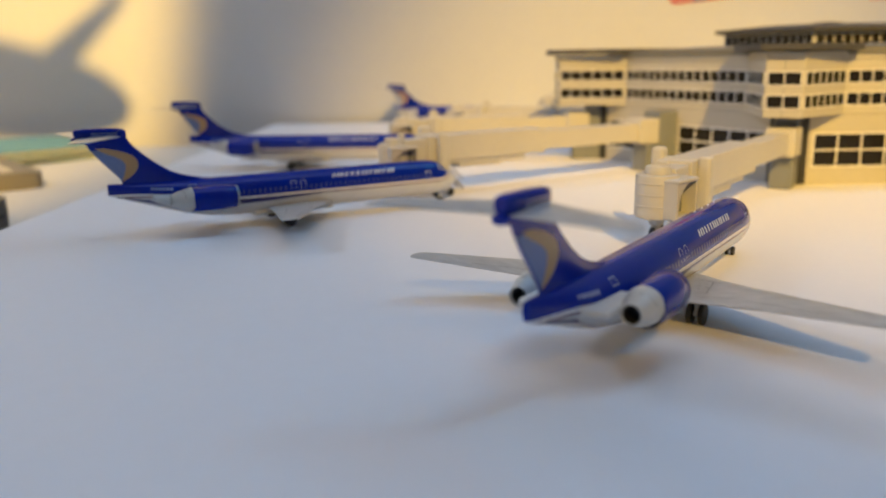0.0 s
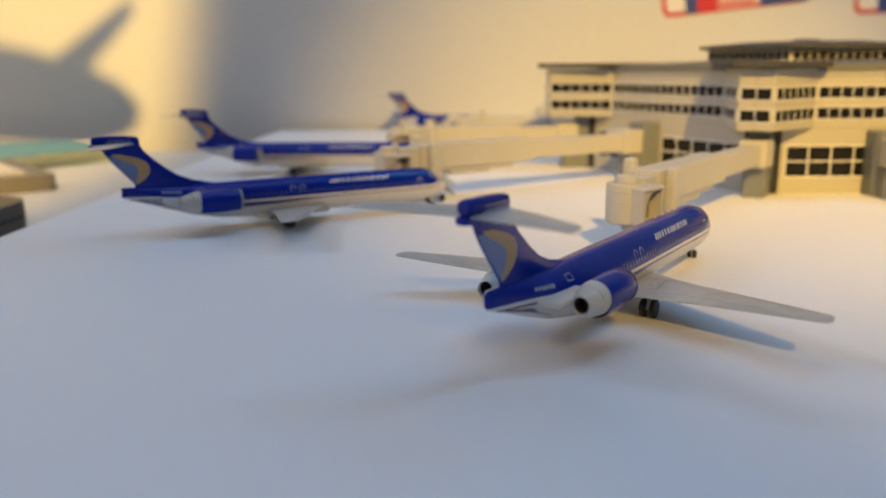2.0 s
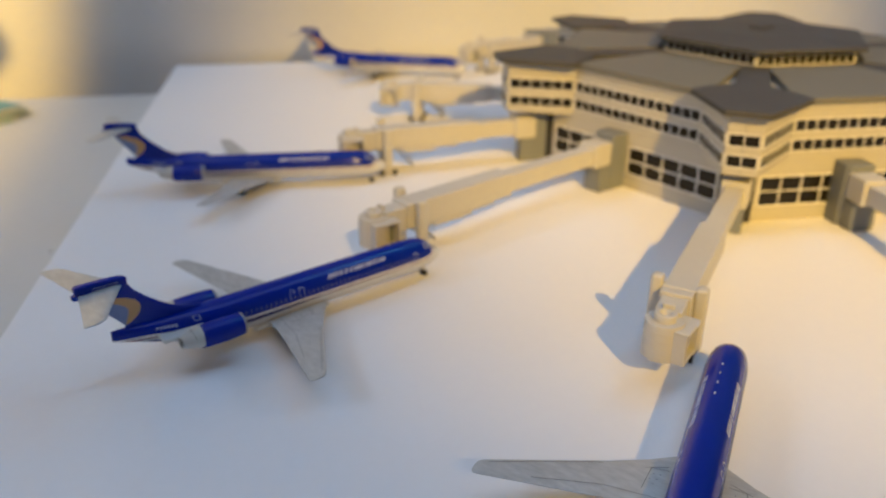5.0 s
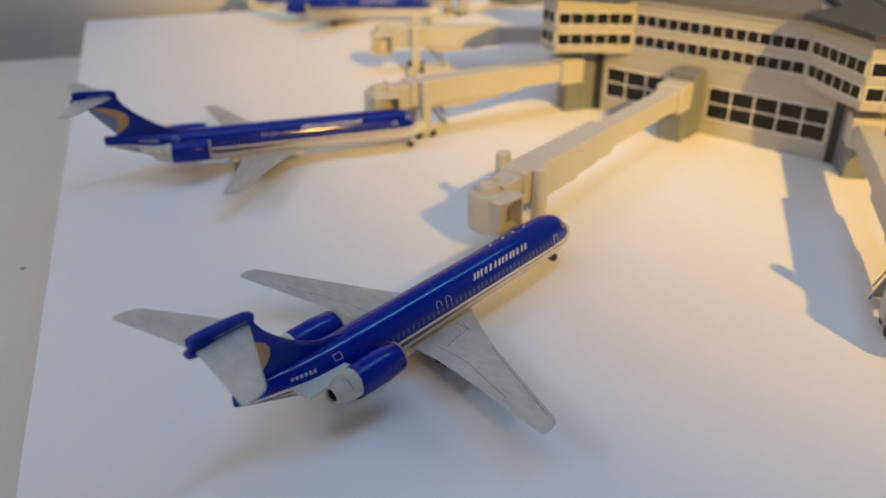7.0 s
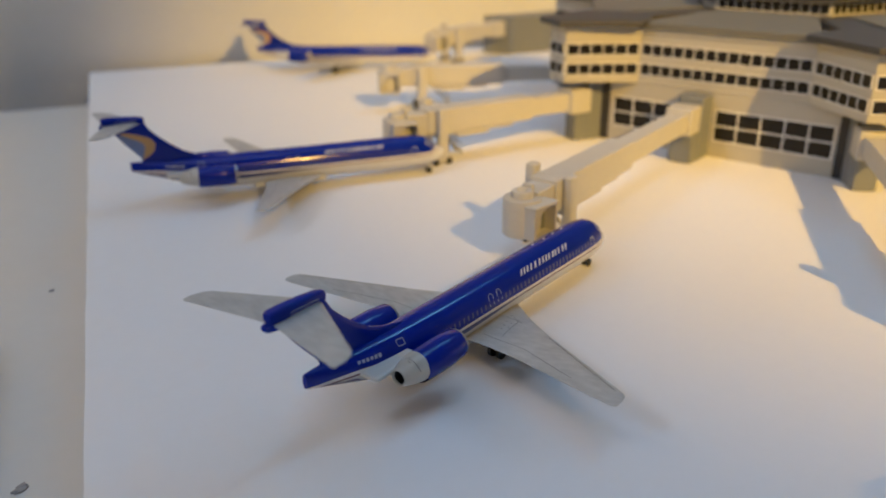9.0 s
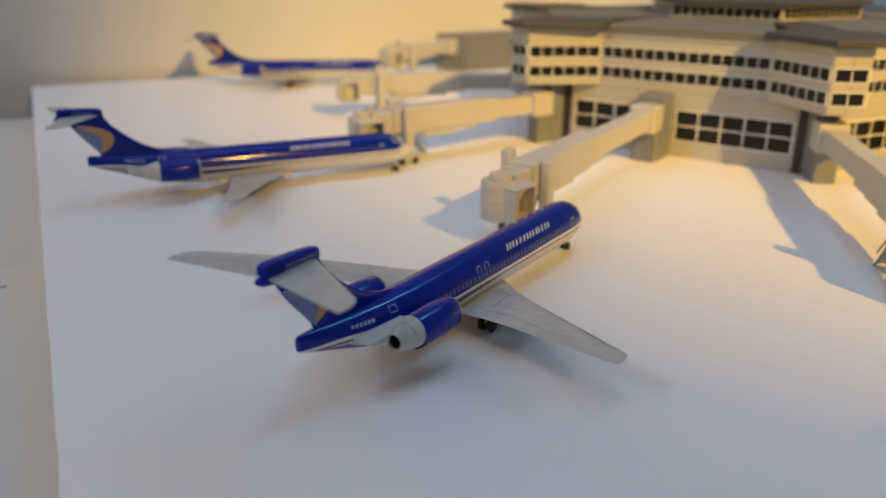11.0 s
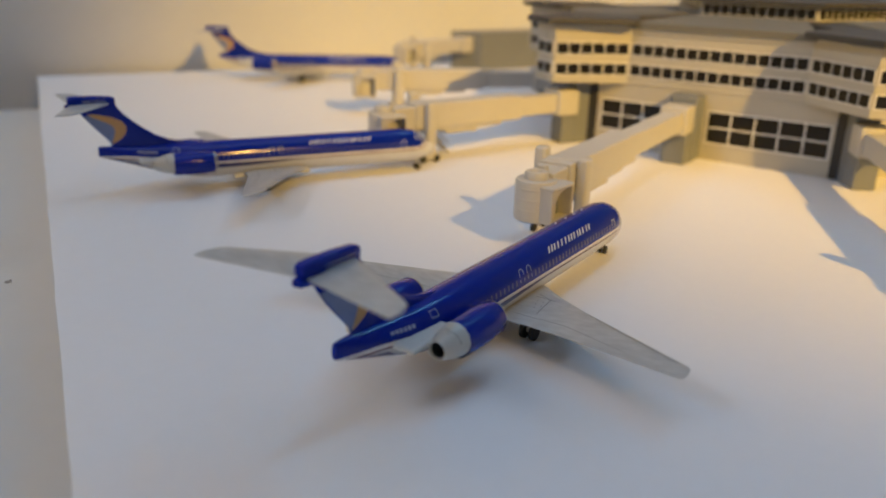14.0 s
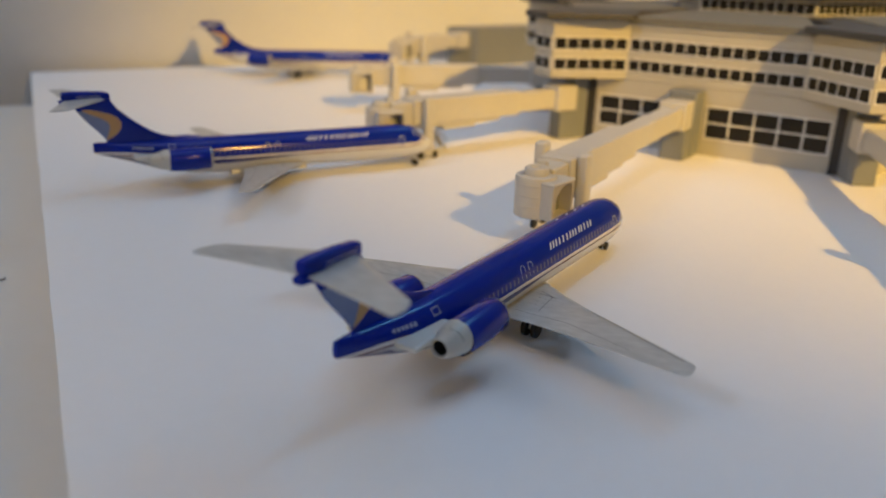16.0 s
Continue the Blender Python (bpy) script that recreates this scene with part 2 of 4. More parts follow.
def prism(points, z0, z1, bevel=0.0, bm=None, top=1.0, centre=(0, 0)):
    """An upright prism on a polygon; top scales the upper outline about centre."""
    tmp = bmesh.new()
    low = [tmp.verts.new((x, y, z0)) for x, y in points]
    up = [tmp.verts.new((centre[0] + (x - centre[0]) * top, centre[1] + (y - centre[1]) * top, z1)) for x, y in points]
    n = len(points)
    tmp.faces.new(low[::-1])
    tmp.faces.new(up)
    for i in range(n):
        tmp.faces.new((low[i], low[(i + 1) % n], up[(i + 1) % n], up[i]))
    if bevel:
        bmesh.ops.bevel(tmp, geom=tmp.edges[:], offset=bevel, segments=2, affect="EDGES", profile=0.5)
    return joined(bm or bmesh.new(), tmp)


def loft(rings, closed=(True, True), bm=None):
    """Skin over rings of equally many points."""
    out = bm or bmesh.new()
    vs = [[out.verts.new(p) for p in ring] for ring in rings]
    for a, b in zip(vs, vs[1:]):
        n = len(a)
        for i in range(n):
            out.faces.new((a[i], a[(i + 1) % n], b[(i + 1) % n], b[i]))
    if closed[0]:
        out.faces.new(vs[0][::-1])
    if closed[1]:
        out.faces.new(vs[-1])
    return out


def ring_x(x, hw, zt, zb, n=40, y0=0.0, power=2.0):
    zc, hh = (zt + zb) / 2, (zt - zb) / 2
    pts = []
    for i in range(n):
        a = 2 * math.pi * i / n
        c, s = math.cos(a), math.sin(a)
        pts.append((x, y0 + hw * math.copysign(abs(c) ** (2 / power), c), zc + hh * math.copysign(abs(s) ** (2 / power), s)))
    return pts


def tube(p, q, r, n=10, bm=None, r2=None):
    p, q = Vector(p), Vector(q)
    d = (q - p).normalized()
    a = d.orthogonal().normalized()
    b = d.cross(a)
    rings = [[o + (a * math.cos(2 * math.pi * i / n) + b * math.sin(2 * math.pi * i / n)) * rr for i in range(n)] for o, rr in ((p, r), (q, r2 or r))]
    return loft(rings, bm=bm)


def wheel(x, y, z, r, w, bm=None):
    prof = ((-w / 2, r * 0.55), (-w / 2, r * 0.85), (-w * 0.36, r), (w * 0.36, r), (w / 2, r * 0.85), (w / 2, r * 0.55))
    rings = [[(x + rr * math.cos(2 * math.pi * i / 18), y + o, z + rr * math.sin(2 * math.pi * i / 18)) for i in range(18)] for o, rr in prof]
    return loft(rings, bm=bm)


# ---------------------------------------------------------------- the place: desk, board, walls
U = Vector((0.8678, -0.4970, 0))        # along the wall
V = Vector((0.4970, 0.8678, 0))         # towards the wall
CORNER = Vector((52.5, 308.5, 0))       # far corner of the board


def uv(u, v, z=0.0):
    return CORNER + U * u + V * v + Vector((0, 0, z))


def slab(name, u0, u1, v0, v1, z0, z1, material, bevel=0.0):
    pts = [uv(u, v) for u, v in ((u0, v0), (u1, v0), (u1, v1), (u0, v1))]
    return new(name, as_mesh(name, prism([(p.x, p.y) for p in pts], z0, z1, bevel), material))


desk = slab("desk", -700, 1100, -900, -27, -36, -10, M_DESK, 1.5)
tagged(desk, "cream laminate desk top under the white board", "desk", kind="structure")
wall_back = slab("wall_back", -1400, 1700, 7, 107, -760, 1650, M_PLASTER)
tagged(wall_back, "pale painted plaster wall behind the desk", "wall", kind="structure")
wall_front = slab("wall_front", -1400, 1700, -2100, -2000, -760, 1650, M_PLAIN)
tagged(wall_front, "plain pale room wall", "wall", kind="structure")
wall_side = slab("wall_side", 1700, 1800, -2000, 7, -760, 1650, M_PLAIN)
tagged(wall_side, "plain pale room wall", "wall", kind="structure")


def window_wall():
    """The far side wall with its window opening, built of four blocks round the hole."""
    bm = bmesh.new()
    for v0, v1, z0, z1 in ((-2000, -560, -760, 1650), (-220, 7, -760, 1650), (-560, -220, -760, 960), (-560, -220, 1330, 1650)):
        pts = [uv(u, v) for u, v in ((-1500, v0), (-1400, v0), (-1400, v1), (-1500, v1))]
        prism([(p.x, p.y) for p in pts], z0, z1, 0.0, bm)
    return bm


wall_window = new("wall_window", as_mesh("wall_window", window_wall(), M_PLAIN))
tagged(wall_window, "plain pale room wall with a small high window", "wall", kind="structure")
floor = slab("floor", -1400, 1700, -2000, 7, -860, -760, M_PLAIN)
tagged(floor, "plain room floor", "floor", kind="structure")
ceiling = slab("ceiling", -1400, 1700, -2000, 7, 1650, 1750, M_PLAIN)
tagged(ceiling, "plain white ceiling", "ceiling", kind="structure")


def ragged_board():
    """A foam board with slightly uneven cut edges."""
    rnd = random.Random(4)
    pts = []
    for (u0, v0), (u1, v1) in zip(((0, -560), (820, -560), (820, 0), (0, 0)), ((820, -560), (820, 0), (0, 0), (0, -560))):
        n = 60
        for i in range(n):
            f = i / n
            p = uv(u0 + (u1 - u0) * f + rnd.uniform(-0.16, 0.16), v0 + (v1 - v0) * f + rnd.uniform(-0.16, 0.16))
            pts.append((p.x, p.y))
    return prism(pts, -9.9, 0.0)


board = new("foam_board", as_mesh("foam_board", ragged_board(), M_BOARD))
tagged(board, "white foam board apron lying on the desk", "board")

# ---------------------------------------------------------------- model airliner
SECTIONS = [  # x, half width, top z, bottom z
    (0.0, 0.25, 6.5, 6.05), (-0.35, 0.9, 7.1, 5.35), (-1.0, 1.55, 7.6, 4.7), (-2.2, 2.35, 8.25, 4.0), (-3.3, 2.85, 8.95, 3.55), (-4.4, 3.25, 10.0, 3.25), (-5.4, 3.55, 10.9, 3.08),
    (-6.8, 3.83, 11.45, 2.93), (-9.0, 4.1, 11.8, 2.75), (-12, 4.2, 11.9, 2.7), (-35, 4.2, 11.9, 2.7), (-60, 4.2, 11.9, 2.7),
    (-66, 4.05, 11.9, 3.1), (-72, 3.6, 11.9, 4.3), (-78, 2.8, 11.9, 6.2), (-83, 1.8, 11.95, 7.9), (-87, 0.85, 12.1, 9.2), (-88.2, 0.45, 12.1, 9.6)]


def body_at(x):
    for (xa, wa, ta, ba), (xb, wb, tb, bb) in zip(SECTIONS, SECTIONS[1:]):
        if xb <= x <= xa:
            f = (xa - x) / (xa - xb)
            return wa + (wb - wa) * f, ta + (tb - ta) * f, ba + (bb - ba) * f
    return SECTIONS[-1][1:]


def on_body(x, degrees, side, lift=0.04):
    hw, zt, zb = body_at(x)
    a = radians(degrees)
    return Vector((x, side * (hw + lift) * math.cos(a), (zt + zb) / 2 + ((zt - zb) / 2 + lift) * math.sin(a)))


def decal(x0, x1, a0, a1, side, slant=0.0, bm=None, n=3, lift=0.045):
    """A thin printed patch that follows the fuselage."""
    out = bm or bmesh.new()
    grid = [[out.verts.new(on_body(x0 + (x1 - x0) * i / n + slant * j / n, a0 + (a1 - a0) * j / n, side, lift)) for j in range(n + 1)] for i in range(n + 1)]
    for i in range(n):
        for j in range(n):
            out.faces.new((grid[i][j], grid[i + 1][j], grid[i + 1][j + 1], grid[i][j + 1]))
    return out


def outline(x0, x1, a0, a1, side, w=0.14, wa=2.0):
    bm = decal(x0, x0 + w, a0, a1, side)
    decal(x1 - w, x1, a0, a1, side, bm=bm)
    decal(x0 + w, x1 - w, a0, a0 + wa, side, bm=bm)
    decal(x0 + w, x1 - w, a1 - wa, a1, side, bm=bm)
    return bm


def arched(x0, x1, a0, a1, side, w=0.12, n=10):
    """A printed outline with a round top."""
    bm = bmesh.new()
    xc, rx = (x0 + x1) / 2, (x1 - x0) / 2
    am, ra = a1 - 9.0, 9.0
    path = [(x0, a0)] + [(xc - rx * math.cos(math.pi * i / n), am + ra * math.sin(math.pi * i / n)) for i in range(n + 1)] + [(x1, a0)]
    pairs = []
    for x, a in path:
        k = 1 - w / rx
        pairs.append([bm.verts.new(on_body(x, a, side, 0.045)), bm.verts.new(on_body(xc + (x - xc) * k, a0 + (a - a0) * (1 - 1.4 / (a1 - a0)), side, 0.045))])
    for p, q in zip(pairs, pairs[1:]):
        bm.faces.new((p[0], p[1], q[1], q[0]))
    return bm


def aerofoil(le, te, y, z, thick, n=9):
    """A closed wing section in the plane y = const."""
    up, low = [], []
    for i in range(n + 1):
        f = 0.5 - 0.5 * math.cos(math.pi * i / n)
        h = thick * (1.48 * math.sqrt(f) - 0.63 * f - 1.758 * f * f + 1.42 * f**3 - 0.5 * f**4) * 1.0 + 0.06
        x = le + (te - le) * f
        up.append((x, y, z + h))
        low.append((x, y, z - 0.7 * h))
    return up + low[::-1]


def surface(stations):
    return loft([aerofoil(*s) for s in stations])


FIN = ((11.4, -63.5, -85.6, 1.5), (12.2, -68.0, -85.0, 1.35), (13.0, -71.8, -85.3, 1.25), (14.2, -74.7, -86.3, 1.15), (16.0, -77.4, -87.9, 1.1), (18.0, -79.9, -89.6, 1.0), (20.0, -82.0, -91.0, 0.95), (21.8, -83.2, -92.0, 0.9), (23.3, -83.7, -92.2, 0.85))


def between(z, table):
    """Straight interpolation in a table of (z, ...) rows."""
    for a, b in zip(table, table[1:]):
        if a[0] <= z <= b[0]:
            f = (z - a[0]) / (b[0] - a[0])
            return [p + (q - p) * f for p, q in zip(a[1:], b[1:])]
    return list(table[-1][1:] if z > table[-1][0] else table[0][1:])


def fin_side(x, z, lift=0.05):
    le, te, th = between(z, FIN)
    f = min(1.0, max(0.0, (x - le) / (te - le)))
    return th * (1.48 * math.sqrt(f) - 0.63 * f - 1.758 * f * f + 1.42 * f**3 - 0.5 * f**4) * 0.55 + 0.12 + lift


def fin_print(ahead, behind, side, z0, z1, lift=0.05, rows=22, cols=6):
    """A print on the fin between two curves given as (z, x) tables."""
    bm = bmesh.new()
    grid = []
    for i in range(rows + 1):
        z = z0 + (z1 - z0) * i / rows
        xa, xb = between(z, ahead)[0], between(z, behind)[0]
        xb = min(xb, xa - 0.01)
        grid.append([bm.verts.new((x, side * fin_side(x, z, lift), z)) for x in [xa + (xb - xa) * j / cols for j in range(cols + 1)]])
    for p, q in zip(grid, grid[1:]):
        for j in range(cols):
            bm.faces.new((p[j], p[j + 1], q[j + 1], q[j]))
    return bm


def fin_mesh():
    rings = []
    for z, le, te, th in FIN:
        pts = []
        for side in (1, -1):
            seq = range(10) if side == 1 else range(9, -1, -1)
            for i in seq:
                f = 0.5 - 0.5 * math.cos(math.pi * i / 9)
                h = th * (1.48 * math.sqrt(f) - 0.63 * f - 1.758 * f * f + 1.42 * f**3 - 0.5 * f**4) * 0.55 + 0.12
                pts.append((le + (te - le) * f, side * h, z))
        rings.append(pts)
    return loft(rings)


WING = [(-37.4, -54.2, 3.2, 4.0, 1.1), (-42.0, -54.7, 9.0, 4.5, 0.92), (-46.0, -56.0, 15.0, 5.1, 0.78), (-56.8, -61.0, 34.0, 6.8, 0.42), (-57.4, -61.2, 34.9, 6.9, 0.38), (-58.1, -61.0, 35.4, 6.95, 0.3), (-59.2, -60.5, 35.6, 7.0, 0.16)]


def wing_top(x, y):
    for a, b in zip(WING, WING[1:]):
        if a[2] <= y <= b[2]:
            f = (y - a[2]) / (b[2] - a[2])
            le, te, z, th = (a[i] + (b[i] - a[i]) * f for i in (0, 1, 3, 4))
            c = min(1.0, max(0.0, (x - le) / (te - le)))
            return z + th * (1.48 * math.sqrt(c) - 0.63 * c - 1.758 * c * c + 1.42 * c**3 - 0.5 * c**4) + 0.10
    return WING[-1][3]


def wing_line(bm, xa, ya, xb, yb, s, w=0.11, n=8):
    d = Vector((xb - xa, yb - ya)).normalized()
    side = Vector((-d.y, d.x)) * w / 2
    rows = []
    for i in range(n + 1):
        x, y = xa + (xb - xa) * i / n, ya + (yb - ya) * i / n
        rows.append([bm.verts.new((x + e * side.x, s * (y + e * side.y), wing_top(x, y) + 0.01)) for e in (-1, 1)])
    for p, q in zip(rows, rows[1:]):
        bm.faces.new((p[0], p[1], q[1], q[0]))


def swoosh(stations, side, n=6):
    """A printed band between two angles that change along the fuselage."""
    bm = bmesh.new()
    rows = []
    for (xa, ua, la), (xb, ub, lb) in zip(stations, stations[1:]):
        for i in range(n):
            f = i / n
            rows.append((xa + (xb - xa) * f, ua + (ub - ua) * f, la + (lb - la) * f))
    rows.append(stations[-1])
    vs = [[bm.verts.new(on_body(x, u + (l - u) * j / 3, side, 0.05)) for j in range(4)] for x, u, l in rows]
    for p, q in zip(vs, vs[1:]):
        for j in range(3):
            bm.faces.new((p[j], p[j + 1], q[j + 1], q[j]))
    return bm


def bar_row(x0, x1, count, a0, a1, side, gap, slant):
    bm = bmesh.new()
    step = (x1 - x0) / count
    for i in range(count):
        decal(x0 + i * step, x0 + (i + 1) * step - gap, a0, a1, side, slant, bm)
    return bm


def title_bars(side):
    """Plain slanted bars of uneven spacing, as wide as the printed title."""
    bm = bmesh.new()
    x = -37.3
    for gap in (1.05, 1.05, 1.3, 1.45, 1.5, 1.3, 1.1, 1.1, 1.4, 0.95, 1.3, 1.45, 1.2, 0.0):
        decal(x, x + 0.54, 35, 49.5, side, 0.9, bm, 2)
        x += gap
    return bm


def model_airliner():
    root = thing("model_airliner", "", "model airplane")
    part("fuselage", loft([ring_x(x, hw, zt, zb, 56) for x, hw, zt, zb in SECTIONS]), M_LIVERY, root, "glossy blue fuselage with pale grey belly", True)
    for s in (1, -1):
        wing = part("wing", surface([(le, te, s * y, z, th) for le, te, y, z, th in WING]), M_WING, root, "pale grey wing", True)
        lines = bmesh.new()
        for (xa, ya), (xb, yb) in (((-51.4, 5.0), (-52.9, 14.5)), ((-52.9, 14.5), (-57.4, 26.0)), ((-44.0, 5.0), (-44.6, 8.0)), ((-44.6, 8.0), (-50.5, 8.6)),
                                   ((-47.4, 16.0), (-57.6, 33.7)), ((-43.0, 5.2), (-45.0, 9.0))):
            wing_line(lines, xa, ya, xb, yb, s)
        for x, y in ((-45.6, 6.2), (-47.0, 6.6), (-48.4, 7.0), (-45.9, 7.4), (-47.4, 7.8)):
            wing_line(lines, x, y, x - 0.22, y, s, 0.22, 1)
        part("wing_panel_line", lines, M_WINGLINE, wing, "dark panel lines")
        fairing = loft([[(x, s * (yy + 0.55 * r * math.cos(a)), zz + r * math.sin(a)) for a in [2 * math.pi * i / 10 for i in range(10)]] for x, yy, zz, r in ((-47, 13.0, 4.2, 0.1), (-49, 13.0, 4.0, 0.55), (-52.5, 13.0, 4.3, 0.5), (-55.0, 13.0, 4.9, 0.12))])
        part("flap_fairing", fairing, M_WING, wing, "", True)
        part("tailplane", surface([(-84.3, -93.2, s * 0.3, 22.3, 0.62), (-92.0, -96.2, s * 13.9, 22.6, 0.34), (-92.8, -96.4, s * 14.6, 22.6, 0.28), (-94.2, -96.2, s * 15.1, 22.6, 0.14)]), M_WING, root, "pale grey tailplane", True)
        eng = part("engine", loft([ring_x(x, r, 8.25 + r, 8.25 - r, 28, s * 7.35) for x, r in ((-62.4, 2.0), (-62.0, 2.3), (-62.6, 2.58), (-66, 2.80), (-70.5, 2.72), (-72.0, 2.58))], (False, False)), M_BLUE, root, "glossy blue engine cowl", True)
        part("intake_lip", loft([ring_x(x, r, 8.25 + r, 8.25 - r, 28, s * 7.35) for x, r in ((-63.5, 1.95), (-62.4, 2.02), (-61.85, 2.22), (-61.92, 2.40), (-62.5, 2.60))], (False, False)), M_LIP, eng, "dull silver intake lip", True)
        part("fan_face", loft([ring_x(x, r, 8.25 + r, 8.25 - r, 28, s * 7.35) for x, r in ((-63.6, 1.98), (-63.3, 0.5), (-62.7, 0.1))], (False, True)), M_DARK, eng, "dark fan", True)
        part("exhaust_nozzle", loft([ring_x(x, 0.92 * r, 8.5 + 0.92 * r, 8.5 - 0.92 * r, 28, s * 7.35) for x, r in ((-71.9, 2.70), (-73.2, 2.52), (-75.0, 2.02), (-76.3, 1.50), (-76.45, 1.40), (-76.35, 1.26), (-75.5, 1.2))], (False, False)), M_NOZZLE, eng, "pale grey thrust reverser and nozzle", True)
        part("exhaust_bore", loft([ring_x(x, 0.92 * r, 8.5 + 0.92 * r, 8.5 - 0.92 * r, 20, s * 7.35) for x, r in ((-76.0, 1.2), (-73.9, 1.0), (-73.8, 0.15))], (False, True)), M_DARK, eng, "", True)
        seam = bmesh.new()
        jagged = ((20, -74.3), (60, -74.3), (84, -73.9), (92, -73.6), (97, -74.6), (101, -73.7), (105, -74.6), (112, -73.9), (135, -73.9), (165, -73.7))
        for (a0, x0), (a1, x1) in zip(jagged, jagged[1:]):
            pts = []
            for i in range(5):
                a, x = radians(a0 + (a1 - a0) * i / 4), x0 + (x1 - x0) * i / 4
                r = 0.92 * between(-x, ((73.2, 2.48), (75.0, 2.02)))[0] + 0.05
                pts.append([(x + dx, s * 7.35 + s * -r * math.cos(a), 8.5 + r * math.sin(a)) for dx in (0, 0.2)])
            vs = [[seam.verts.new(p) for p in q] for q in pts]
            for q, w in zip(vs, vs[1:]):
                seam.faces.new((q[0], q[1], w[1], w[0]))
        part("nozzle_seam", seam, M_LINE, eng)
        pyl = box(-79.5, -69.5, 2.0, 5.9, 8.4, 9.3, 0.4)
        if s < 0:
            for v in pyl.verts:
                v.co.y *= -1
        part("pylon", pyl, M_WHITE, root)
        gear = part("main_gear", tube((-50, s * 7.3, 4.6), (-50, s * 7.3, 1.5), 0.42), M_SILVER, root, "grey landing gear leg")
        for dy in (-0.85, 0.85):
            w = part("wheel", wheel(-50, s * 7.3 + dy, 1.55, 1.55, 0.85), M_TYRE, gear, "black wheel", True)
        part("axle", tube((-50, s * 7.3 - 1.2, 1.55), (-50, s * 7.3 + 1.2, 1.55), 0.45), M_SILVER, gear)
        part("title_print", title_bars(s), M_PRINT, root, "white slanted title bars")
        part("registration_print", bar_row(-79.6, -74.8, 6, 25.5, 36.5, s, 0.26, 0.12), M_PRINT_FAINT, root, "white registration bars")
        part("cabin_door", outline(-11.3, -9.8, -5, 28, s, 0.17, 2.6), M_PRINT_FAINT, root, "white door outline")
        for x in (-44.8, -47.3):
            part("overwing_exit", arched(x - 0.72, x + 0.72, 10, 38, s, 0.15), M_PRINT_FAINT, root, "white exit outline")
        part("rear_hatch", outline(-71.4, -69.8, 32, 50, s, 0.12, 1.8), M_PRINT_FAINT, root, "white hatch outline")
        part("belly_stripe", swoosh(((-36, -6.5, -8), (-44, -6.5, -13), (-52, -6.5, -18), (-60, -5.5, -20), (-64, -1, -13)), s), M_STRIPE, root, "dark blue stripe over the wing root")
        part("tail_stripe", swoosh(((-87.0, -50, -52), (-83.5, -38, -52), (-80.0, -26, -44), (-78.5, -40, -46), (-74.0, -50, -52)), s), M_STRIPE, root, "dark blue flash under the tail")
        for x in [-12.5 - 1.27 * i for i in range(40)]:
            if abs(x + 44.8) > 1.1 and abs(x + 47.3) > 1.1:
                part("cabin_window", decal(x - 0.21, x + 0.21, 8, 20, s, 0.08, n=2, lift=0.03), M_PRINT_GREY, root)
        for x0, x1, a0, a1 in ((-7.0, -5.7, 34, 58), (-5.5, -4.2, 32, 64), (-4.0, -3.2, 52, 84)):
            pane = part("cockpit_window", decal(x0 + 0.15, x1 - 0.15, a0 + 3, a1 - 3, s, 0.1, lift=0.05), M_PRINT_GREY, root)
            part("cockpit_frame", outline(x0, x1, a0, a1, s, 0.16, 3.0), M_PRINT_FAINT, pane, "white window outline")
    fin = part("fin", fin_mesh(), M_BLUE, root, "glossy blue fin", True)
    for s in (1, -1):
        rim = [(z, between(z, FIN)[1] + 0.12) for z in [12.4 + 0.2 * k for k in range(44)]]
        fore = [(12.6, -84.9), (13.2, -83.6), (14.2, -82.3), (15.4, -81.5), (16.8, -81.4), (18.0, -82.2), (18.9, -83.8), (19.5, -85.8), (20.1, -88.4)]
        mid = [(12.6, -85.0), (14.0, -84.5), (15.2, -84.1), (16.2, -84.0), (17.1, -84.5), (17.9, -85.8), (18.6, -87.4), (19.3, -88.8), (20.1, -90.0)]
        pale = fin_print(mid, rim, s, 12.7, 19.6, 0.05)
        gold = fin_print(fore, mid, s, 12.65, 20.0, 0.06)
        part("fin_panel", pale, M_LIGHTBLUE, fin, "pale blue panel")
        part("fin_swoosh", gold, M_GOLD, fin, "gold crescent")
    bullet = part("tail_bullet", loft([ring_x(x, w, zt, zb, 28, power=3.4) for x, w, zt, zb in ((-83.3, 0.3, 23.5, 22.2), (-83.8, 0.62, 23.9, 21.9), (-84.8, 0.85, 24.15, 21.6), (-88, 0.98, 24.35, 21.5), (-92.0, 0.98, 24.4, 22.0), (-93.4, 0.92, 24.3, 22.5), (-93.8, 0.75, 24.1, 22.7))]), M_BLUE, root, "blue tail fairing", True)
    part("lower_bullet", loft([ring_x(x, w, zt, zb, 24, power=3.4) for x, w, zt, zb in ((-88.0, 0.4, 22.2, 21.1), (-90.0, 0.80, 22.4, 20.9), (-93.2, 0.86, 22.6, 21.3), (-94.1, 0.78, 22.5, 21.4), (-94.4, 0.6, 22.4, 21.6))]), M_BLUE, bullet, "", True)
    for s in (1, -1):
        root_panel = bmesh.new()
        for za, zb in ((22.72, 22.86), (23.2, 23.34)):
            root_panel.faces.new([root_panel.verts.new((x, s * 1.03, z)) for x, z in ((-85.2, za), (-90.5, za), (-90.5, zb), (-85.2, zb))])
        part("fairing_print", root_panel, M_PRINT_FAINT, bullet, "pale fairing lines")
    ng = part("nose_gear", tube((-5, 0, 3.2), (-5, 0, 0.85), 0.32), M_SILVER, root, "grey nose gear leg")
